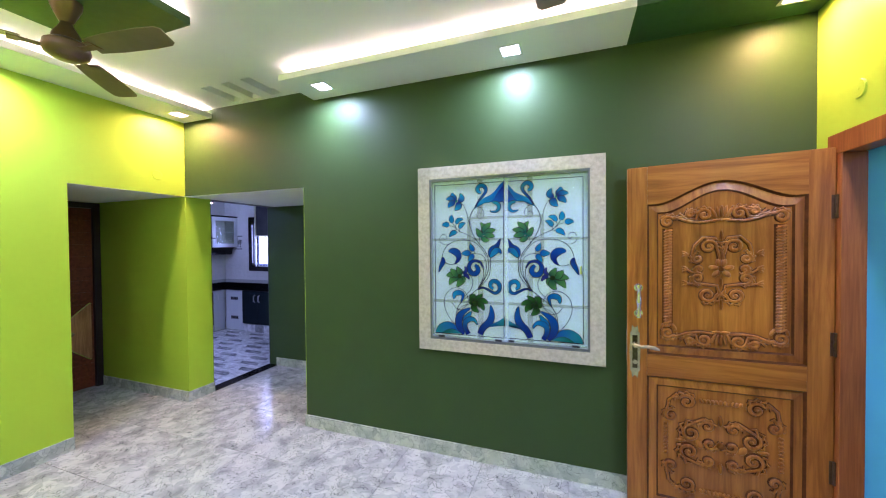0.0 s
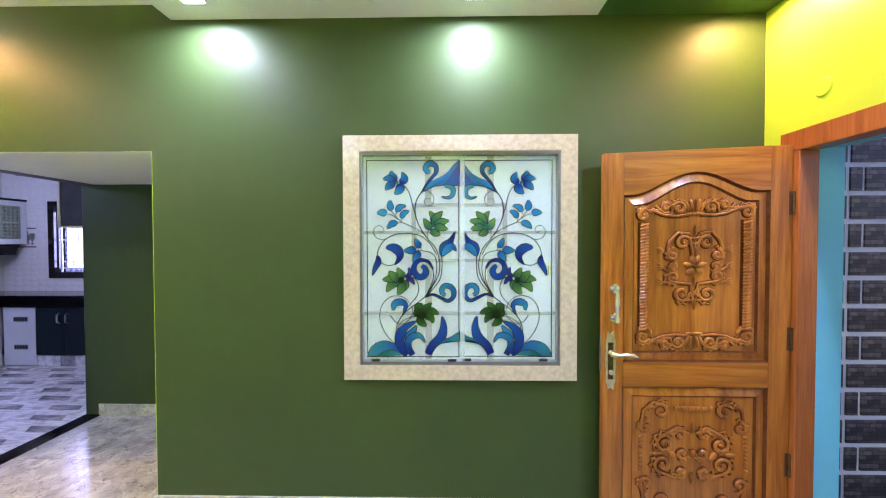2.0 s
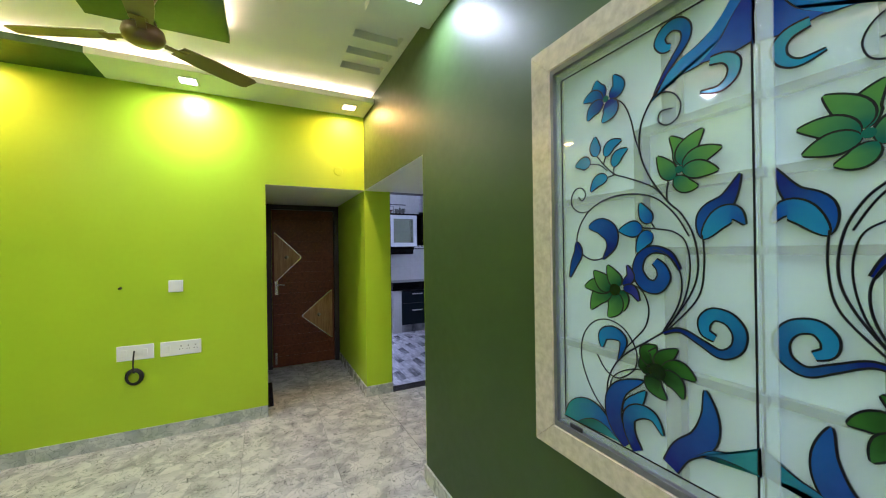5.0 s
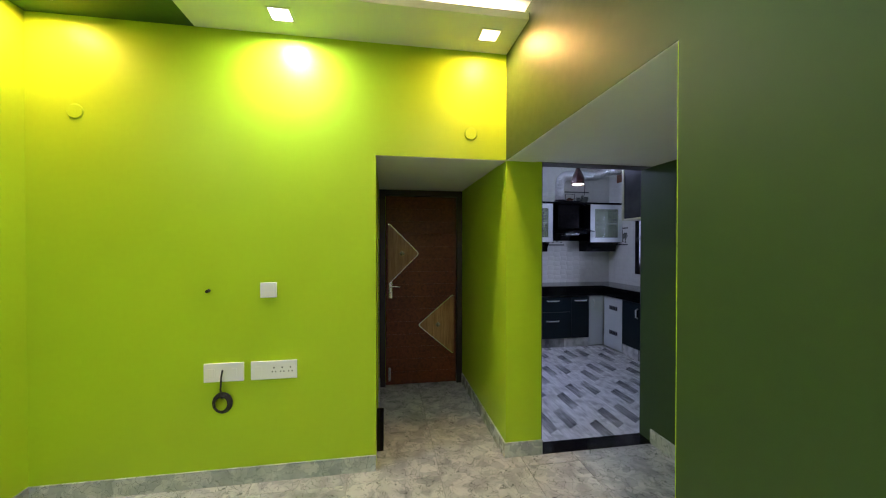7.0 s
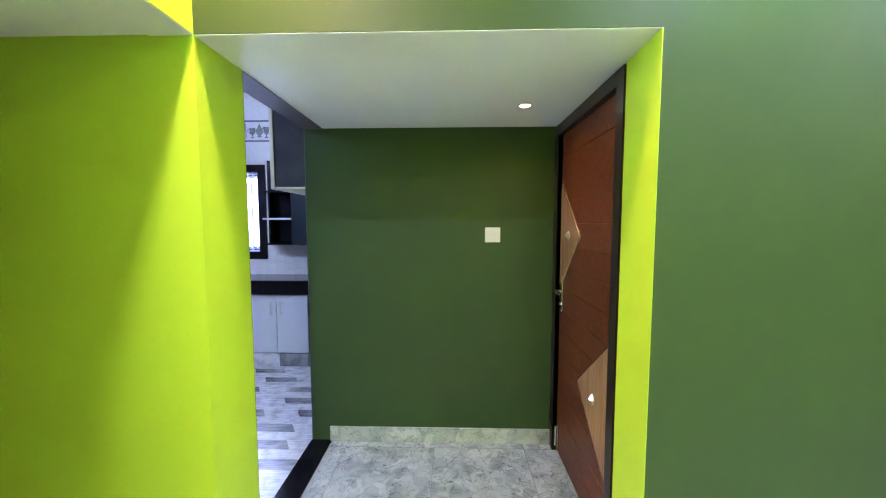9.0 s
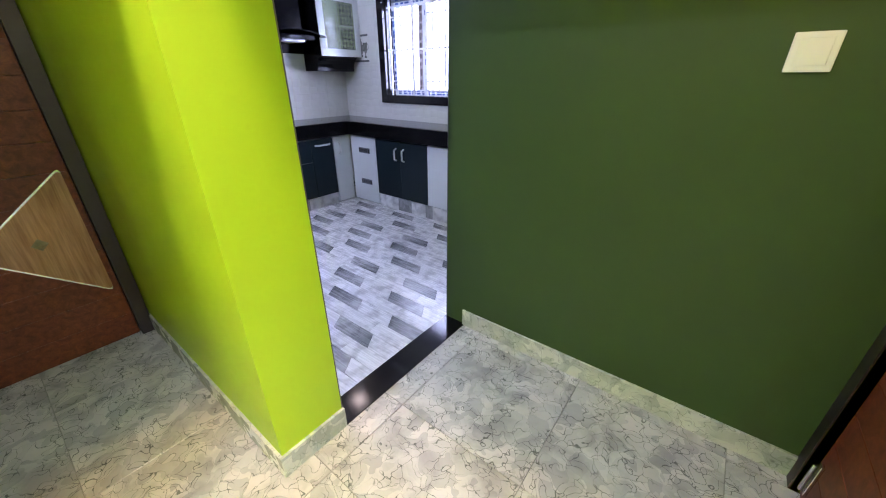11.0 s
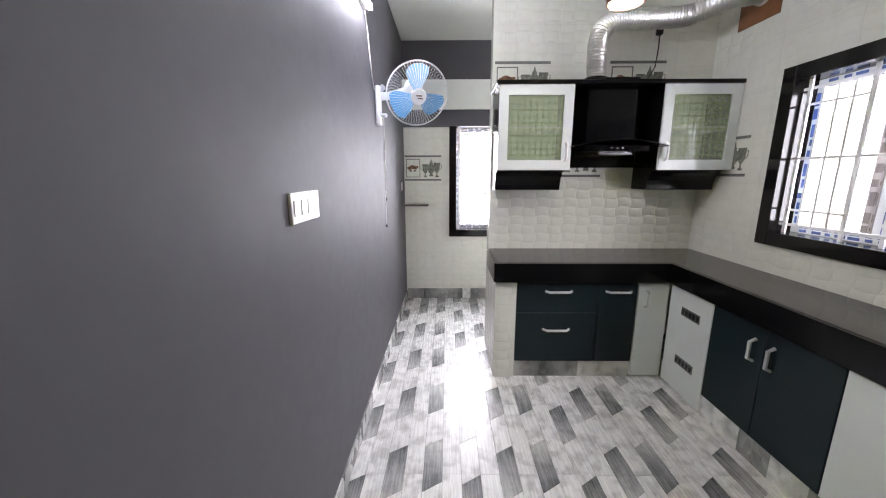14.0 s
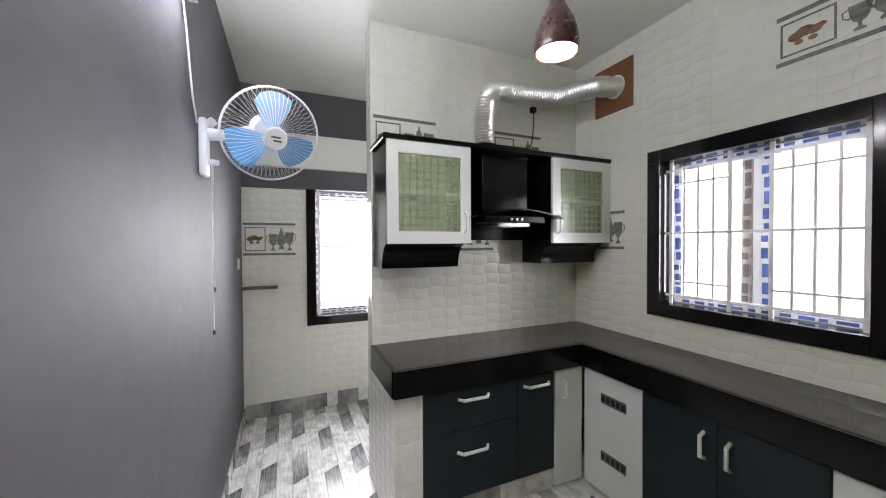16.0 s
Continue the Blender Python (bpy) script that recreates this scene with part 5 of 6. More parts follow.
wall_unit("wall_cabinet", "black wall cabinet with pale framed glass door", HY + 0.012, 4.51, 4.468)
wall_unit("wall_cabinet", "black corner wall cabinet with pale glass door", 5.145, KY1 - 0.005, 5.19)
solo("cabinet_top_board", B(HX, -6.37, HY - 0.01, KY1 - 0.003, 2.169, 2.197, bevel=0.004), BLACK, "black top board over the wall cabinets", "board")
hd = thing("cooker_hood", "black chimney cooker hood between wall cabinets", "cooker hood")
part("back_panel", B(HX, HX + 0.015, 4.515, 5.14, 1.60, 2.168), BLACK, hd)
part("chimney", B(HX + 0.015, -6.47, 4.64, 5.0, 1.79, 2.168, bevel=0.006), BLACK, hd, "glossy black chimney box")
part("collar", B(HX + 0.02, -6.42, 4.6, 4.98, 2.198, 2.222, bevel=0.004), BLACK, hd)
bm = bmesh.new()
arc = [(4.50 + 0.66 * k / 16, 1.745 + 0.05 * math.sin(math.pi * k / 16)) for k in range(17)]
prism(bm, arc + [(y, z - 0.007) for y, z in arc[::-1]], 0.42, Matrix.Translation((HX + 0.015, 0, 0)) @ Matrix(((0, 0, 1, 0), (1, 0, 0, 0), (0, 1, 0, 0), (0, 0, 0, 1))))
part("glass_canopy", bm, GRANITE, hd, "curved black glass canopy")
part("control_box", B(HX + 0.02, -6.36, 4.6, 5.06, 1.71, 1.755, bevel=0.004), BLACK, hd)
part("filter", B(HX + 0.03, -6.40, 4.72, 4.96, 1.69, 1.71), CHROME, hd, "steel grease filter")
for k in range(3):
    part("button", R((-6.36, 4.79 + 0.04 * k, 1.732), (-6.352, 4.79 + 0.04 * k, 1.732), 0.008), CHROME, hd)

# Corrugated duct
pts = [(-6.56, 4.715, 2.222), (-6.56, 4.71, 2.36), (-6.56, 4.71, 2.47), (-6.56, 4.725, 2.56), (-6.56, 4.785, 2.625), (-6.56, 4.89, 2.645), (-6.55, 5.03, 2.64), (-6.52, 5.19, 2.635), (-6.49, 5.3, 2.635), (-6.42, 5.42, 2.675), (-6.36, 5.53, 2.705), (-6.335, 5.69, 2.715)]
fine = []
for a, b in zip(pts, pts[1:]):
    steps = max(2, int((Vector(b) - Vector(a)).length / 0.0065))
    for k in range(steps):
        fine.append(Vector(a).lerp(Vector(b), k / steps))
fine.append(Vector(pts[-1]))
for _ in range(24):
    fine = [fine[0]] + [(fine[i - 1] + fine[i] * 2 + fine[i + 1]) / 4 for i in range(1, len(fine) - 1)] + [fine[-1]]
FOIL = mat("crinkled_aluminium_foil", (0.82, 0.82, 0.8), 0.36, metal=1.0, var=0.06, scale=30, bump=0.3, bump_scale=70)
duct = thing("exhaust_duct", "crinkled silver foil exhaust duct above the hood", "duct")
part("hose", tube(bmesh.new(), fine, [0.067 + 0.005 * math.sin(math.pi * i / 1.5) + 0.0015 * math.sin(i * 0.37) for i in range(len(fine))], 24), FOIL, duct, smooth=True)
part("collar", lathe(bmesh.new(), [(0.068, -0.012), (0.078, -0.012), (0.078, 0.012), (0.068, 0.012)], pose(-6.56, 4.715, 2.236)), BLACK, duct, "black plastic duct collar")
hp = thing("duct_board", "brown plywood square with a duct hole on tiled wall", "board")
part("board", B(-6.52, -6.19, KY1 - 0.008, KY1, 2.535, 2.885, bevel=0.001), PLY, hp)
part("hole_edge", lathe(bmesh.new(), [(0.062, 0.0), (0.082, 0.0), (0.082, 0.004), (0.062, 0.004)], pose(-6.335, KY1 - 0.0085, 2.715, 90)), WHITE_GLOSS, hp, "white sealant ring")

# Pendant lamp
pn = thing("pendant_lamp", "dark red teardrop pendant lamp, lit", "pendant lamp", at=(-5.52, 4.425, 2.31))
part("shade", lathe(bmesh.new(), [(r * 0.92, z) for r, z in ((0.088, 0.0), (0.094, 0.02), (0.09, 0.06), (0.07, 0.12), (0.042, 0.17), (0.024, 0.21), (0.016, 0.25), (0.012, 0.25), (0.02, 0.205), (0.038, 0.165), (0.066, 0.115), (0.086, 0.06), (0.09, 0.02), (0.084, 0.0), (0.088, 0.0))], seg=32), mat("dark_maroon_enamel", (0.05, 0.012, 0.01), 0.28, var=0.1, coat=0.4), pn, "dark maroon teardrop shade", smooth=True)
part("bulb", lathe(bmesh.new(), [(0.0, -0.006), (0.05, -0.002), (0.074, 0.012), (0.07, 0.05), (0.05, 0.09), (0.02, 0.13), (0, 0.13)]), glow("warm_bulb", (1.0, 0.86, 0.78), 30.0), pn, "glowing round bulb", smooth=True)
part("cord", R((0, 0, 0.25), (0, 0, KCEIL - 2.31), 0.004, seg=8), RUBBER, pn)

# Tube light on the grey wall
tb = thing("tube_light", "white fluorescent tube light glowing on grey wall", "tube light")
part("batten", B(-6.1, -4.88, KY0, KY0 + 0.03, 2.525, 2.56, bevel=0.003), WHITE_GLOSS, tb)
part("tube", R((-6.08, KY0 + 0.045, 2.54), (-4.9, KY0 + 0.045, 2.54), 0.014), glow("cool_tube", (0.57, 0.69, 1.0), 180.0), tb, "glowing white tube")
part("end_cap", boxes((-6.1, -6.08, KY0 + 0.03, KY0 + 0.062, 2.522, 2.56)), WHITE_GLOSS, tb)
part("end_cap", boxes((-4.9, -4.88, KY0 + 0.03, KY0 + 0.062, 2.522, 2.56)), WHITE_GLOSS, tb)
solo("tube_wire", tube(bmesh.new(), [(-6.1, KY0 + 0.012, 2.53), (-6.16, KY0 + 0.01, 2.45), (-6.19, KY0 + 0.012, 2.32), (-6.25, KY0 + 0.01, 2.2), (-6.32, KY0 + 0.01, 2.12)], 0.004, 6), WHITE_GLOSS, "thin white wire on grey wall", "wire")


def wall_fan():
    f = thing("wall_fan", "white wall fan with blue blades and wire guard", "fan")
    f.matrix_world = Matrix.Translation((-6.22, 3.41, 2.07)) @ Vector((0.85, 0.27, -0.45)).to_track_quat("Z", "Y").to_matrix().to_4x4()
    inv = f.matrix_world.inverted()
    r, n = 0.205, 60
    FW = mat("white_fan_plastic", (0.72, 0.74, 0.76), 0.3, var=0.03)
    part("front_ring", tube(bmesh.new(), [(r * math.cos(2 * math.pi * k / 48), r * math.sin(2 * math.pi * k / 48), 0) for k in range(49)], 0.005, 6), FW, f, "white guard ring")
    for z0, wire in ((1, [(0.05, 0, 0.055), (0.13, 0, 0.052), (0.185, 0, 0.03), (r, 0, 0.0)]), (-1, [(0.05, 0, -0.075), (0.15, 0, -0.06), (r, 0, 0.0)])):
        data = mesh_of("guard_wire", tube(bmesh.new(), wire, 0.001, 3, caps=False), FW, True)
        for k in range(n):
            ob = new("guard_wire", data)
            ob.parent = f
            ob.matrix_local = Matrix.Rotation(2 * math.pi * k / n, 4, "Z")
            tagged(ob)
    part("badge", lathe(bmesh.new(), [(0.0, 0.062), (0.045, 0.06), (0.052, 0.052), (0.05, 0.048)], seg=28), FW, f, "round white centre badge")
    part("badge_mark", boxes((-0.02, 0.02, 0.004, 0.012, 0.0622, 0.0632), (-0.01, 0.025, -0.012, -0.004, 0.0622, 0.0632)), FANBROWN, f, "small dark mark on the badge")
    BLUEB = mat("translucent_blue_blade", (0.1, 0.36, 0.66), 0.25, var=0.08, coat=0.3)
    for k in range(3):
        bl = bmesh.new()
        poly = [(0.03, -0.025), (0.07, -0.07), (0.11, -0.105), (0.15, -0.11), (0.18, -0.06), (0.19, 0.0), (0.182, 0.045), (0.155, 0.075), (0.09, 0.055), (0.03, 0.025)]
        prism(bl, poly, 0.003, Matrix.Rotation(radians(120 * k + 100), 4, "Z") @ Matrix.Rotation(radians(24), 4, "X"))
        part("blade", bl, BLUEB, f, "blue plastic blade")
    part("hub", lathe(bmesh.new(), [(0.0, 0.03), (0.03, 0.028), (0.036, 0.0), (0.036, -0.02)]), FW, f, smooth=True)
    part("motor", lathe(bmesh.new(), [(0.0, -0.19), (0.04, -0.185), (0.06, -0.16), (0.066, -0.11), (0.06, -0.065), (0.0, -0.06)]), FW, f, "white motor housing", smooth=True)
    br = bmesh.new()
    box(br, -6.46, -6.38, KY0, KY0 + 0.035, 1.90, 2.17, bevel=0.012)
    tube(br, [(-6.42, KY0 + 0.03, 2.1), (-6.41, 3.2, 2.1), (-6.38, 3.33, 2.13)], [0.03, 0.026, 0.026], 12)
    rod(br, (-6.42, KY0 + 0.03, 1.97), (-6.40, KY0 + 0.075, 1.965), 0.014)
    rod(br, (-6.42, KY0 + 0.03, 2.14), (-6.40, KY0 + 0.06, 2.16), 0.02)
    bmesh.ops.transform(br, verts=br.verts, matrix=inv)
    part("wall_bracket", br, FW, f, "white wall bracket", smooth=True)
    for dx, z in ((-6.43, 1.375), (-6.40, 1.175)):
        cd = bmesh.new()
        rod(cd, (dx, KY0 + 0.05, 1.96), (dx, KY0 + 0.05, z), 0.0018, 6)
        bmesh.ops.transform(cd, verts=cd.verts, matrix=inv)
        co = part("pull_cord", cd, WHITE_GLOSS, f, "thin pull cord")
        kb = bmesh.new()
        rod(kb, (dx, KY0 + 0.05, z), (dx, KY0 + 0.05, z - 0.02), 0.006, 8)
        bmesh.ops.transform(kb, verts=kb.verts, matrix=inv)
        part("cord_bead", kb, RUBBER, co, "small black cord bead")


wall_fan()

# ---------------------------------------------------------------- kitchen windows
UPVC = mat("white_window_profile", (0.7, 0.72, 0.74), 0.3, var=0.04)
TAPE = mat("blue_printed_tape", (0.05, 0.1, 0.3), 0.35, var=0.3, scale=30)
TAPE_BROWN = mat("brown_printed_tape", (0.1, 0.075, 0.07), 0.45, var=0.3, scale=30)
TAPE_DARK = mat("grey_printed_tape", (0.2, 0.21, 0.25), 0.4, var=0.3, scale=30)
GLASS = clear("window_glass", (0.9, 0.95, 1.0), 0.08, 0.03)
IRON = mat("white_painted_iron", (0.82, 0.82, 0.83), 0.35, var=0.03)


def window(name, label, m, w, h, thick, cols, rows, sides, tape_seed):
    """Local: x along the wall, y into it, z up, from the outer corner of the stone frame."""
    rnd = random.Random(tape_seed)
    win = tagged(new(name), label, "window", kind="structure")
    win.matrix_world = m
    f = 0.085
    bars = []
    if "l" in sides:
        bars.append((0, f, -0.02, thick, 0, h))
    if "r" in sides:
        bars.append((w - f, w, -0.02, thick, 0, h))
    bars.append((f if "l" in sides else 0, w - f, -0.02, thick, 0, f))
    if "t" in sides:
        bars.append((f, w - f, -0.02, thick, h - f, h))
    for b in bars:
        part("stone_frame", B(*b, bevel=0.003), GRANITE, win, "black granite surround")
    a0, a1, b0, b1 = (f if "l" in sides else 0), w - f if "r" in sides else w, f, (h - f if "t" in sides else h)
    yy = thick * 0.62
    for r in ((a0, a0 + 0.055, b0, b1), (a1 - 0.055, a1, b0, b1), (a0 + 0.055, a1 - 0.055, b0, b0 + 0.055), (a0 + 0.055, a1 - 0.055, b1 - 0.055, b1)):
        part("sash", B(r[0], r[1], yy, yy + 0.05, r[2], r[3], bevel=0.004), UPVC, win, "white window profile with printed tape")
    if cols > 3:
        c = (a0 + a1) / 2
        # Darker copy of the white profile; this stile's shade is in its colour
        part("sash", B(c - 0.075, c - 0.02, yy, yy + 0.05, b0 + 0.055, b1 - 0.055, bevel=0.004), mat("shaded_brown_profile", (0.3, 0.26, 0.25), 0.35, var=0.1), win, "taped meeting stile coloured brownish for its shade")
        part("sash", B(c - 0.02, c + 0.02, yy + 0.004, yy + 0.045, b0 + 0.055, b1 - 0.055), UPVC, win, "white meeting stile")
        part("sash", B(c + 0.02, c + 0.075, yy - 0.012, yy + 0.04, b0 + 0.055, b1 - 0.055, bevel=0.004), UPVC, win, "white meeting stile")
        spots = [(a0 + 0.027, 0), (c + 0.047, -0.012), (a1 - 0.027, 0), (c - 0.047, 0)]
    else:
        spots = [(a0 + 0.027, 0), (a1 - 0.027, 0)]
    def tape(name_label, runs, material):
        tp = bmesh.new()
        for r in runs:
            box(tp, *r)
        part("printed_tape", tp, material, win, name_label)

    def pieces(u0, u1):
        while u0 < u1:
            q = rnd.uniform(0.03, 0.075)
            yield u0, min(u1, u0 + q)
            u0 += q + rnd.uniform(0.012, 0.035)

    blue = TAPE if cols > 3 else TAPE_DARK
    for k, (x, dy) in enumerate(spots):
        rows_of = []
        for z0, z1 in pieces(b0 + 0.06, b1 - 0.06):
            o = rnd.choice((-0.006, 0.0, 0.005))
            rows_of.append((x - 0.016 + o, x + 0.014 + o, yy + dy - 0.0015, yy + dy, z0, z1))
            rows_of.append((x + 0.017, x + 0.021, yy + dy - 0.0012, yy + dy, z0 + 0.008, z1 - 0.006))
        tape("printed protective tape on the profile", rows_of, TAPE_BROWN if cols > 3 and k == 3 else blue)
    for z in (b0 + 0.016, b0 + 0.04, b1 - 0.016, b1 - 0.04):
        tape("printed protective tape on the profile", [(x0, x1, yy - 0.0015, yy, z - 0.008, z + 0.008) for x0, x1 in pieces(a0 + 0.06, a1 - 0.06)], blue)
    pane = part("pane", B(a0 + 0.05, a1 - 0.05, yy + 0.02, yy + 0.026, b0 + 0.05, b1 - 0.05), GLASS, win, "clear window pane")
    pane.visible_shadow = False
    gy = thick * 0.28
    span = a1 - a0 - 0.06
    posts = ((0, 4, 6.3, 10.3), (1, 2, 3, 7.3, 8.3, 9.3)) if cols > 3 else ((0, 10.3), ())
    for fat, row in zip((True, False), posts):
        for u in row:
            x = a0 + 0.03 + span * u / 10.3
            h2 = 0.0105 if fat else 0.0072
            part("grille_bar", B(x - h2, x + h2, gy - 0.006, gy + 0.006, b0 + (0 if fat else 0.05), b1 - (0 if fat else 0.05), bevel=0.0015), IRON, win)
    for u in rows:
        z = b0 + (b1 - b0) * u
        part("grille_rail", B(a0, a1, gy - 0.012, gy - 0.006, z - 0.008, z + 0.008, bevel=0.0015), IRON, win)
    if cols > 3:
        for u in (0.16, 0.84):
            z = b0 + (b1 - b0) * u
            for k0, k1 in ((0, 4), (6.3, 10.3)):
                part("grille_rail", B(a0 + 0.03 + span * k0 / 10.3, a0 + 0.03 + span * k1 / 10.3, gy - 0.012, gy - 0.006, z - 0.0065, z + 0.0065), IRON, win)
    return win


window("window_1", "wide window with white grille and black stone frame", Matrix.Translation((WX0, KY1, WZ0)), WX1 - WX0, WZ1 - WZ0, 0.2, 9, (0.06, 0.5, 0.94), "lrt", 3)
window("window_2", "narrow utility window with white grille and black frame", pose(UX, UY0, UZ0, 0, 0, 90), UY1 - UY0, UZ1 - UZ0, 0.2, 3, (0.1, 0.36, 0.45, 0.55, 0.82, 0.93), "l", 5)
BRIGHT = glow("hazy_bright_sky", (0.64, 0.74, 1.0), 2.4)
structure("backdrop", boxes((-8.0, -3.5, 6.9, 6.92, -0.2, 3.6)), BRIGHT, "hazy bright daylight outside the window")
structure("backdrop", boxes((-9.52, -9.5, 2.2, 6.0, -0.2, 3.6)), BRIGHT, "hazy bright daylight outside the utility window")

# ---------------------------------------------------------------- decor tiles
INKG = mat("grey_tile_print", (0.15, 0.155, 0.15), 0.25, var=0.3, scale=40)
FRUIT = mat("brown_fruit_print", (0.2, 0.1, 0.06), 0.25, var=0.6, scale=30)
SILVER = mat("grey_cup_print", (0.17, 0.175, 0.15), 0.25, var=0.5, scale=35)


def decor(m, w, h, framed=True, cups=True, x0=0.0):
    """A printed tile: two marbled bars, a framed fruit bowl and a group of cups. Local x along, z up, -y off the wall."""
    d = thing("decor_tile", "printed kitchen tile with grey bars, fruit and cups", "decor tile", "decor tiles")
    d.matrix_world = m
    part("bar", B(0, w, -0.003, 0, 0, 0.02), INKG, d, "grey marbled bar")
    part("bar", B(0, w, -0.003, 0, h - 0.02, h), INKG, d, "grey marbled bar")
    if framed:
        a, b, z0, z1 = 0.015, w * 0.42, 0.04, h - 0.04
        part("picture_frame", boxes((a, b, -0.003, 0, z0, z0 + 0.008), (a, b, -0.003, 0, z1 - 0.008, z1), (a, a + 0.008, -0.003, 0, z0 + 0.008, z1 - 0.008), (b - 0.008, b, -0.003, 0, z0 + 0.008, z1 - 0.008)), INKG, d, "thin dark printed frame")
        fr = bmesh.new()
        c, zc = (a + b) / 2, (z0 + z1) / 2
        for u, v, r in ((-0.04, 0.0, 0.026), (-0.01, 0.012, 0.03), (0.025, 0.004, 0.024), (-0.03, -0.03, 0.014), (0.02, -0.03, 0.014), (0.05, 0.014, 0.014)):
            prism(fr, [(c + u + r * 1.2 * math.cos(2 * math.pi * k / 10), zc + v + r * 0.8 * math.sin(2 * math.pi * k / 10)) for k in range(10)], 0.002 + 0.0003 * (r * 100 % 3), FACE)
        part("fruit", fr, FRUIT, d, "brown printed fruit bowl")
    if cups:
        cu = bmesh.new()
        for u, scale, flip in ((0.56, 0.72, -1), (0.88, 0.8, 1)):
            x, z, hh = w * u, 0.042, (h - 0.085) * scale
            prof = [(0.018, 0), (0.02, 0.07), (0.006, 0.14), (0.006, 0.3), (0.02, 0.38), (0.03, 0.55), (0.034, 0.8), (0.037, 1.0)]
            prism(cu, [(x + r, z + t * hh) for r, t in prof] + [(x - r, z + t * hh) for r, t in prof[::-1]], 0.002, FACE)
            tube(cu, [(x + flip * 0.03, -0.001, z + 0.5 * hh), (x + flip * 0.052, -0.001, z + 0.62 * hh), (x + flip * 0.054, -0.001, z + 0.85 * hh), (x + flip * 0.034, -0.001, z + 0.9 * hh)], 0.003, 5)
        x, z, hh = w * 0.72, 0.052, h - 0.092
        prof = [(0.022, 0), (0.024, 0.06), (0.012, 0.14), (0.034, 0.28), (0.042, 0.45), (0.034, 0.62), (0.018, 0.7), (0.02, 0.76), (0.008, 0.86), (0.006, 0.92), (0.003, 1.0)]
        prism(cu, [(x + r, z + t * hh) for r, t in prof] + [(x - r, z + t * hh) for r, t in prof[::-1]], 0.0026, FACE)
        tube(cu, [(x - 0.036, -0.0015, z + 0.4 * hh), (x - 0.056, -0.0015, z + 0.5 * hh), (x - 0.062, -0.0015, z + 0.68 * hh)], [0.006, 0.004, 0.003], 6)
        tube(cu, [(x + 0.036, -0.0015, z + 0.32 * hh), (x + 0.06, -0.0015, z + 0.44 * hh), (x + 0.058, -0.0015, z + 0.64 * hh), (x + 0.03, -0.0015, z + 0.66 * hh)], 0.003, 6)
        part("cup", cu, SILVER, d, "grey printed tea set")
    return d


def on_hood_wall(y, z):
    return pose(HX, y, z, 0, 0, 90)


decor(on_hood_wall(3.985, 2.14), 0.435, 0.275)
decor(on_hood_wall(4.885, 2.14), 0.435, 0.275)
decor(on_hood_wall(4.44, 1.525), 0.44, 0.28)
decor(pose(UX, 3.105, 1.478, 0, 0, 90), 0.435, 0.295)
decor(pose(-6.70, KY1, 1.53), 0.44, 0.28)
decor(pose(-5.395, KY1, 2.43), 0.5, 0.24)
solo("utility_shelf", B(UX, UX + 0.12, KY0, 3.385, 1.18, 1.2, bevel=0.003), mat("brown_stone_shelf", (0.12, 0.09, 0.08), 0.4, var=0.2), "thin brown stone corner shelf", "shelf")
sp = wall_plate("hood_socket", "white wall socket with a black plug", (HX, 5.225, 2.605), 90, 0.085, 0.085, [(0.0, "wide")], "socket")
part("plug", B(-0.022, 0.022, -0.05, -0.014, -0.02, 0.025, bevel=0.008), RUBBER, sp, "black three-pin plug")
part("flex", tube(bmesh.new(), [(0, -0.04, -0.02), (0.005, -0.03, -0.12), (0.0, -0.02, -0.24), (-0.04, -0.03, -0.31), (-0.1, -0.06, -0.375), (-0.16, -0.08, -0.39)], 0.0045, 6), RUBBER, sp, "black flex")
wall_plate("utility_switch", "small white switch plate on tiled wall", (-7.75, KY0, 1.42), 180, 0.09, 0.09, [(0, "wide")])

# ---------------------------------------------------------------- kitchen: cupboard by the doorway and corner shelves
cu = thing("hanging_cupboard", "dark glossy hanging cupboard with beige edge strips", "cupboard")
part("body", B(-4.05, KX, YP + 0.012, 4.9, 1.752, 2.95), NAVY, cu)
part("side_panel", B(-4.035, KX, YP + 0.004, YP + 0.012, 1.755, 2.95), mat("grey_gloss_laminate", (0.05, 0.053, 0.06), 0.12, var=0.25, scale=5), cu, "glossy dark grey side panel")
part("edge_strip", B(-4.06, -4.035, YP - 0.004, 4.9, 1.738, 2.95, bevel=0.003), CREAM, cu, "cream edge strip")
part("edge_strip", B(-4.035, KX, YP - 0.004, 4.9, 1.738, 1.752, bevel=0.002), CREAM, cu, "cream edge strip")
cs = thing("corner_shelf", "black open corner shelf beside the window", "shelf")
part("back", B(-4.88, -4.55, KY1 - 0.012, KY1 - 0.001, 1.28, 1.86), BLACK, cs)
part("side", B(-4.57, -4.55, 5.40, KY1 - 0.012, 1.28, 2.2), BLACK, cs)
for z in (1.28, 1.55, 1.84):
    part("board", B(-4.88, -4.57, 5.40, KY1 - 0.012, z, z + 0.018), PALE if z == 1.55 else BLACK, cs)
part("side", B(-4.90, -4.88, 5.56, KY1 - 0.001, 1.28, 2.2), BLACK, cs)
wc = thing("wall_cupboard", "black wall cupboard in the kitchen corner", "cupboard")
part("body", B(-4.548, KX, 5.36, KY1 - 0.001, 1.28, 2.2), BLACK, wc)
part("door", B(-4.546, -4.19, 5.342, 5.36, 1.283, 2.197, bevel=0.002), NAVY, wc)
part("door", B(-4.187, KX - 0.002, 5.342, 5.36, 1.283, 2.197, bevel=0.002), NAVY, wc)

# ---------------------------------------------------------------- floors in pieces


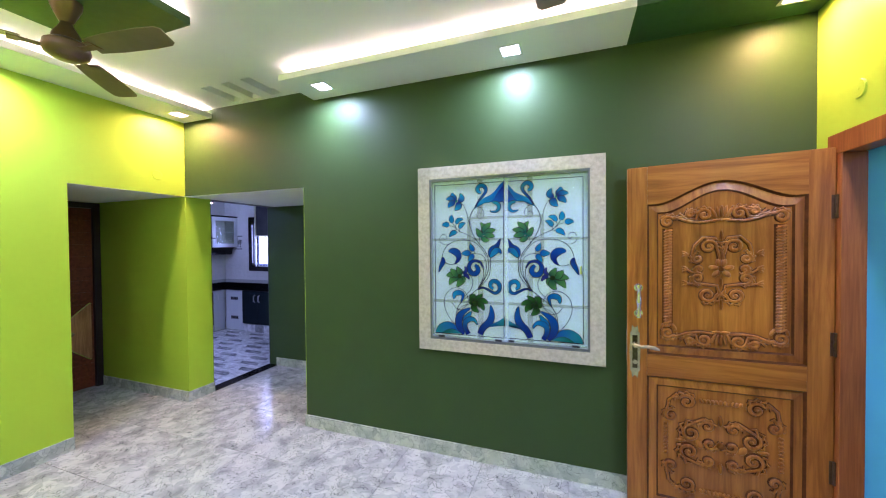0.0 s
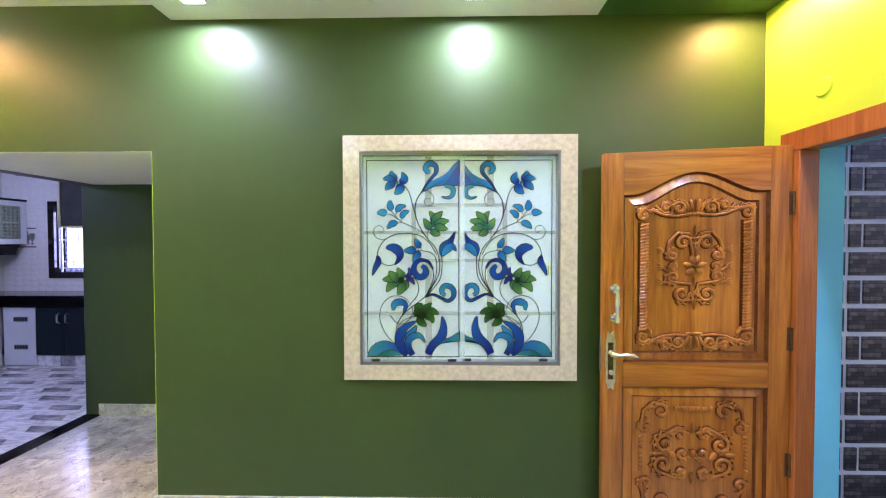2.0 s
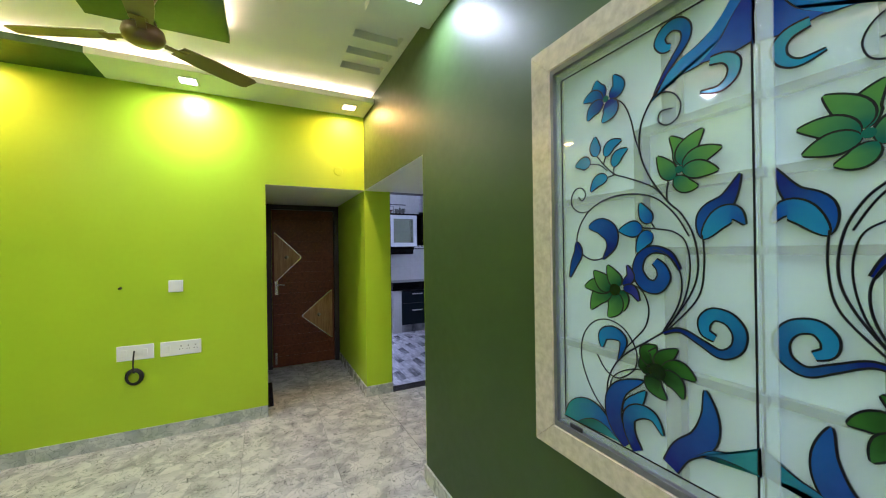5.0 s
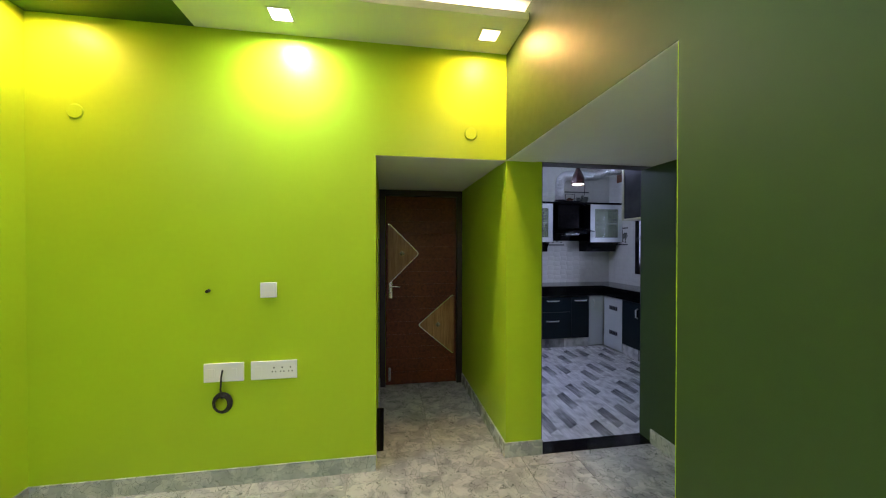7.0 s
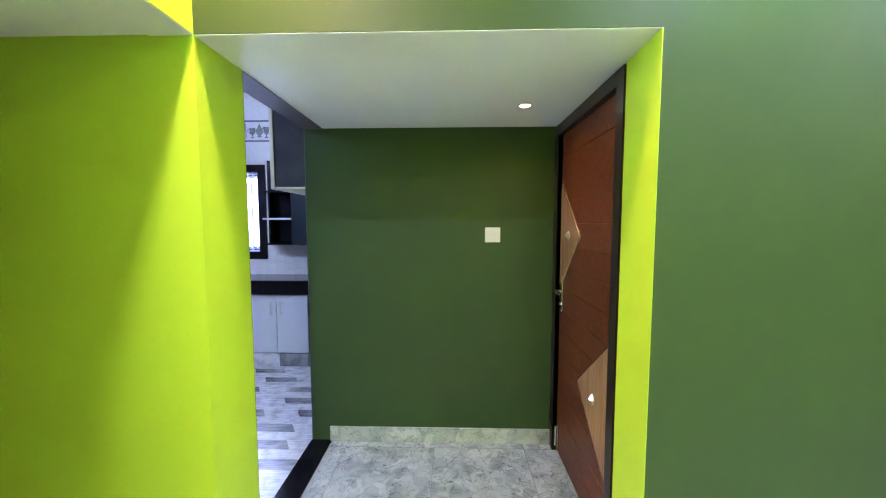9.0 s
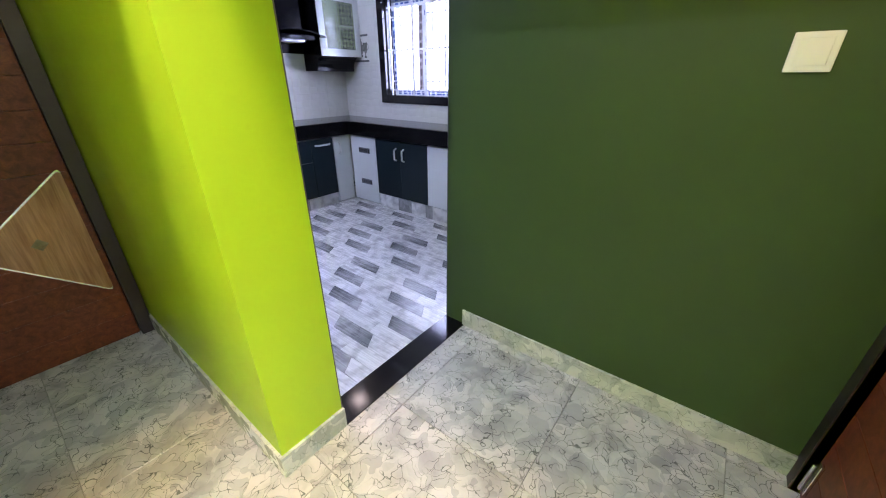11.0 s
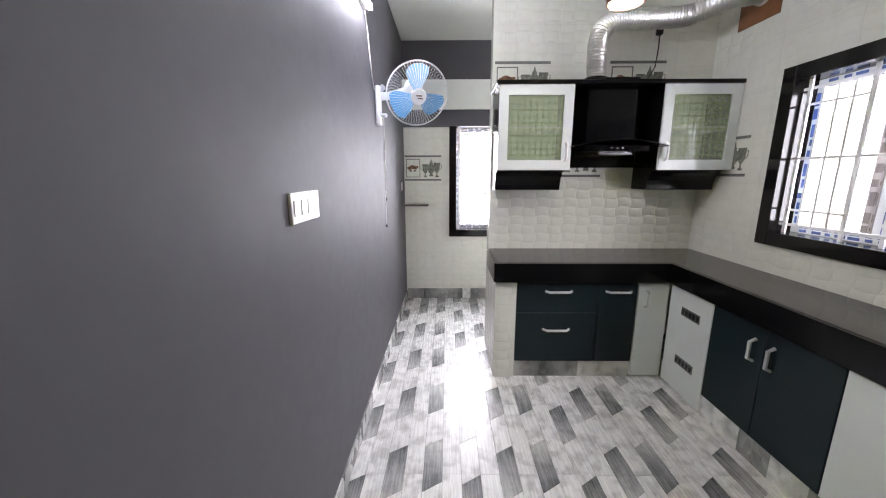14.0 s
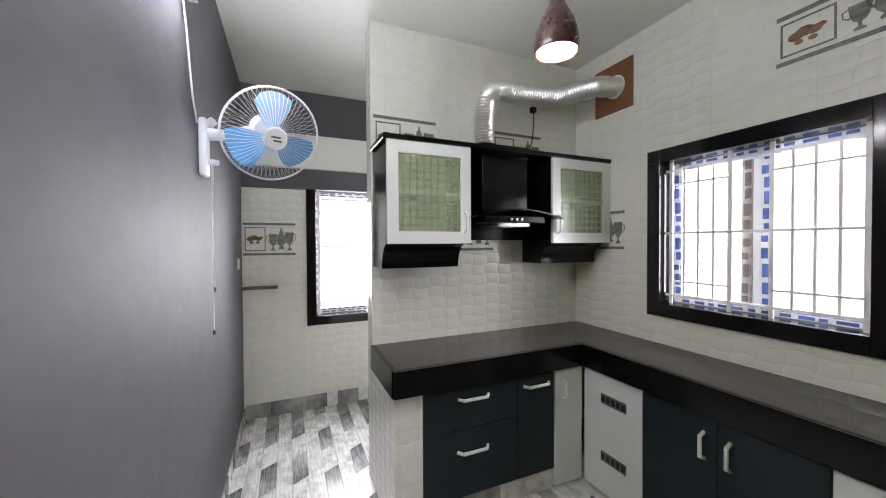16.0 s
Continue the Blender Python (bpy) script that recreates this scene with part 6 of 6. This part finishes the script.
def floor_tiles():
    fl = tagged(new("floor"), "polished grey-veined marble tile floor", "floor", kind="structure")
    xs = [-5.28, -4.78, -4.175, -3.575, -2.975, -2.375, -1.775, -1.175, -0.575, 0.025, 0.625, 1.225, 1.47]
    ys = [YS, 0.525, 1.125, 1.725, 2.325, 2.93, 3.325, 3.93, YP]
    shared = {}
    for i in range(len(xs) - 1):
        for j in range(len(ys) - 1):
            a, b, c, d = xs[i], xs[i + 1], ys[j], ys[j + 1]
            if b < -3.6 and not (c >= 1.7 and d <= 2.94):
                continue
            if c > 2.9 and a < XL < b:
                a = XL
            if a >= -2.0 and c >= 2.9 and c > 2.95:
                continue
            key = (round(b - a, 3), round(d - c, 3))
            if key not in shared:
                w, h, g, e = key[0] / 2, key[1] / 2, 0.0014, 0.003
                bm = bmesh.new()
                lo = [bm.verts.new((sx * (w - g), sy * (h - g), -0.006)) for sx, sy in ((-1, -1), (1, -1), (1, 1), (-1, 1))]
                mi = [bm.verts.new((v.co.x, v.co.y, -0.0012)) for v in lo]
                hi = [bm.verts.new((sx * (w - g - e * 0.4), sy * (h - g - e * 0.4), 0)) for sx, sy in ((-1, -1), (1, -1), (1, 1), (-1, 1))]
                for p, q in ((lo, mi), (mi, hi)):
                    for k in range(4):
                        bm.faces.new((p[k], p[(k + 1) % 4], q[(k + 1) % 4], q[k]))
                bm.faces.new(hi)
                shared[key] = mesh_of("tile", bm, TILE)
            t = new("tile", shared[key])
            t.parent = fl
            t.location = ((a + b) / 2, (c + d) / 2, 0)


floor_tiles()


def plank_stone(name, west, east):
    """Printed plank tile, shading along its length, with grain and stains."""
    m, n, l, b = nodes_of(name)
    tc = n.new("ShaderNodeTexCoord")
    sp = n.new("ShaderNodeSeparateXYZ")
    l.new(tc.outputs["Object"], sp.inputs[0])
    mr = n.new("ShaderNodeMapRange")
    mr.inputs[1].default_value, mr.inputs[2].default_value = -0.17, 0.17
    l.new(sp.outputs[0], mr.inputs[0])
    along = grad(n, l, mr.outputs[0], [(0.0, west), (0.45, tuple((u + v) / 2 for u, v in zip(west, east))), (1.0, east)])
    oi = n.new("ShaderNodeObjectInfo")
    va = n.new("ShaderNodeVectorMath")
    va.operation = "MULTIPLY_ADD"
    va.inputs[1].default_value = (23.0, 11.0, 7.0)
    l.new(oi.outputs["Random"], va.inputs[0])
    l.new(tc.outputs["Object"], va.inputs[2])
    mp = n.new("ShaderNodeMapping")
    mp.inputs["Scale"].default_value = (2.0, 34.0, 1.0)
    l.new(va.outputs[0], mp.inputs[0])
    gr = n.new("ShaderNodeTexNoise")
    gr.inputs["Scale"].default_value, gr.inputs["Detail"].default_value = 3.0, 5
    l.new(mp.outputs[0], gr.inputs[0])
    st = n.new("ShaderNodeTexNoise")
    st.inputs["Scale"].default_value, st.inputs["Detail"].default_value = 11.0, 6
    l.new(va.outputs[0], st.inputs[0])
    c = along
    for src, lo, p0, p1 in ((gr.outputs[0], 0.9, 0.35, 0.6), (st.outputs[0], 0.68, 0.36, 0.54)):
        mx = n.new("ShaderNodeMixRGB")
        mx.blend_type, mx.inputs[0].default_value = "MULTIPLY", 1.0
        l.new(c, mx.inputs[1])
        l.new(grad(n, l, src, [(p0, (lo,) * 3), (p1, (1, 1, 1))]), mx.inputs[2])
        c = mx.outputs[0]
    l.new(c, b.inputs["Base Color"])
    l.new(grad(n, l, gr.outputs[0], [(0.3, (0.2,) * 3), (0.7, (0.34,) * 3)]), b.inputs["Roughness"])
    add_bump(n, l, b, gr.outputs[0], 0.06, 0.001)
    return m


LIGHTC, DARKC = (0.78, 0.78, 0.76), (0.12, 0.127, 0.13)
P_DARK = plank_stone("dark_fading_plank", DARKC, (0.46, 0.46, 0.45))
P_BACK = plank_stone("light_fading_plank", (0.52, 0.52, 0.5), shade(DARKC, 1.3))
P_LIGHT = plank_stone("pale_plank", LIGHTC, shade(LIGHTC, 0.94))


def plank_floor():
    fl = tagged(new("kitchen_floor"), "grey and white plank-printed tile floor", "floor", kind="structure")

    def piece(length, width, slant, material):
        bm = bmesh.new()
        g = 0.0011
        a, b = length / 2 - g, width / 2 - g
        pts = [(-a + slant / 2, -b), (a + slant / 2, -b), (a - slant / 2, b), (-a - slant / 2, b)]
        lo = [bm.verts.new((x, y, -0.006)) for x, y in pts]
        hi = [bm.verts.new((x, y, 0)) for x, y in pts]
        bm.faces.new(hi)
        for k in range(4):
            bm.faces.new((lo[k], lo[(k + 1) % 4], hi[(k + 1) % 4], hi[k]))
        return mesh_of("plank", bm, material)

    T, S, q = 0.59, 0.1008, 0.062
    dark, back = piece(T * 0.52, S, q, P_DARK), piece(T * 0.52, S, q, P_BACK)
    pale, long = piece(T * 0.48, S, q, P_LIGHT), piece(T, S, 0.0, P_LIGHT)
    k = -2
    while 3.283 + S * k < KY1 - 0.02:
        y = 3.283 + S * (k + 0.5)
        kind = k % 6
        x = -3.83 - 0.12
        i = 0
        while True:
            # west end of the dark piece, at the strip's middle
            w = {0: -4.875, 2: -5.21 - T * 0.52 + T, 4: -5.255}.get(kind, -4.7) + T * (2 - i)
            i += 1
            if w > KX + 0.3:
                continue
            if w < UX - 0.35:
                break
            if kind in (1, 3, 5):
                rows = [(long, w + T / 2)]
            elif kind == 2:
                rows = [(back, w + T * 0.26), (pale, w + T * 0.76)]
            else:
                rows = [(dark, w + T * 0.26), (pale, w + T * 0.76)]
            for me, cx in rows:
                if UX - 0.15 < cx < KX + 0.36:
                    if max(v.co.x for v in me.vertices) + cx > XL - 0.03:
                        me = me.copy()
                        for v in me.vertices:
                            v.co.x = min(v.co.x, XL - 0.03 - cx)
                        if max(v.co.x for v in me.vertices) - min(v.co.x for v in me.vertices) < 0.05:
                            continue
                    t = new("plank", me)
                    t.parent = fl
                    t.location = (cx, y, 0)
        k += 1


plank_floor()


def plank_skirting():
    """Short plank-tile pieces along the foot of the kitchen walls and units."""
    sk = tagged(new("kitchen_baseboard"), "plank-printed tile skirting of the kitchen", "skirting", kind="structure")
    rnd = random.Random(4)

    def run(a, b, fixed, axis, h, off):
        u = a
        while u < b - 0.02:
            w = min(rnd.choice((0.1, 0.2, 0.3)), b - u)
            c = u + w / 2
            me = mesh_of("skirting_tile", B(-w / 2 + 0.0008, w / 2 - 0.0008, -0.005, 0.005, 0, h), rnd.choice((P_LIGHT, P_LIGHT, P_DARK, P_BACK)))
            t = new("skirting_tile", me)
            t.parent = sk
            t.matrix_local = pose(c, fixed + off, 0) if axis == "x" else pose(fixed + off, c, 0, 0, 0, 90)
            u += w

    run(UX, KX - 0.01, KY0, "x", 0.1, 0.005)
    run(KY0 + 0.011, KY1, UX, "y", 0.13, 0.005)
    run(4.127, 5.02, -6.25, "y", 0.13, 0.005)
    run(-5.78, KX, 5.275, "x", 0.14, -0.005)


plank_skirting()


def cladding():
    """Stone tiles between the white joints of the porch wall."""
    def cell(w):
        return mesh_of("stone_tile", B(-w / 2, w / 2, -0.006, 0.006, -0.067, 0.067), STONE)

    sizes = {w: cell(w) for w in (0.105, 0.335, 0.09, 0.065, 0.36)}
    # Upper rows clad the added, unseen height that blocks the sun
    for r in range(29):
        z = 0.165 + r * 0.163
        for u in range(-1, 6):
            x = 1.83 + 0.475 * u
            for w, o in (((0.335, 0.19), (0.09, 0.425)) if r % 2 == 0 else ((0.065, 0.05), (0.36, 0.285))):
                if x + o - w / 2 < 1.72:
                    continue
                t = new("stone_tile", sizes[w])
                t.parent = porch_wall
                t.location = (x + o, 2.864, z)
        t = new("stone_tile", sizes[0.09])
        t.parent = porch_wall
        t.location = (1.772, 2.864, z)


cladding()
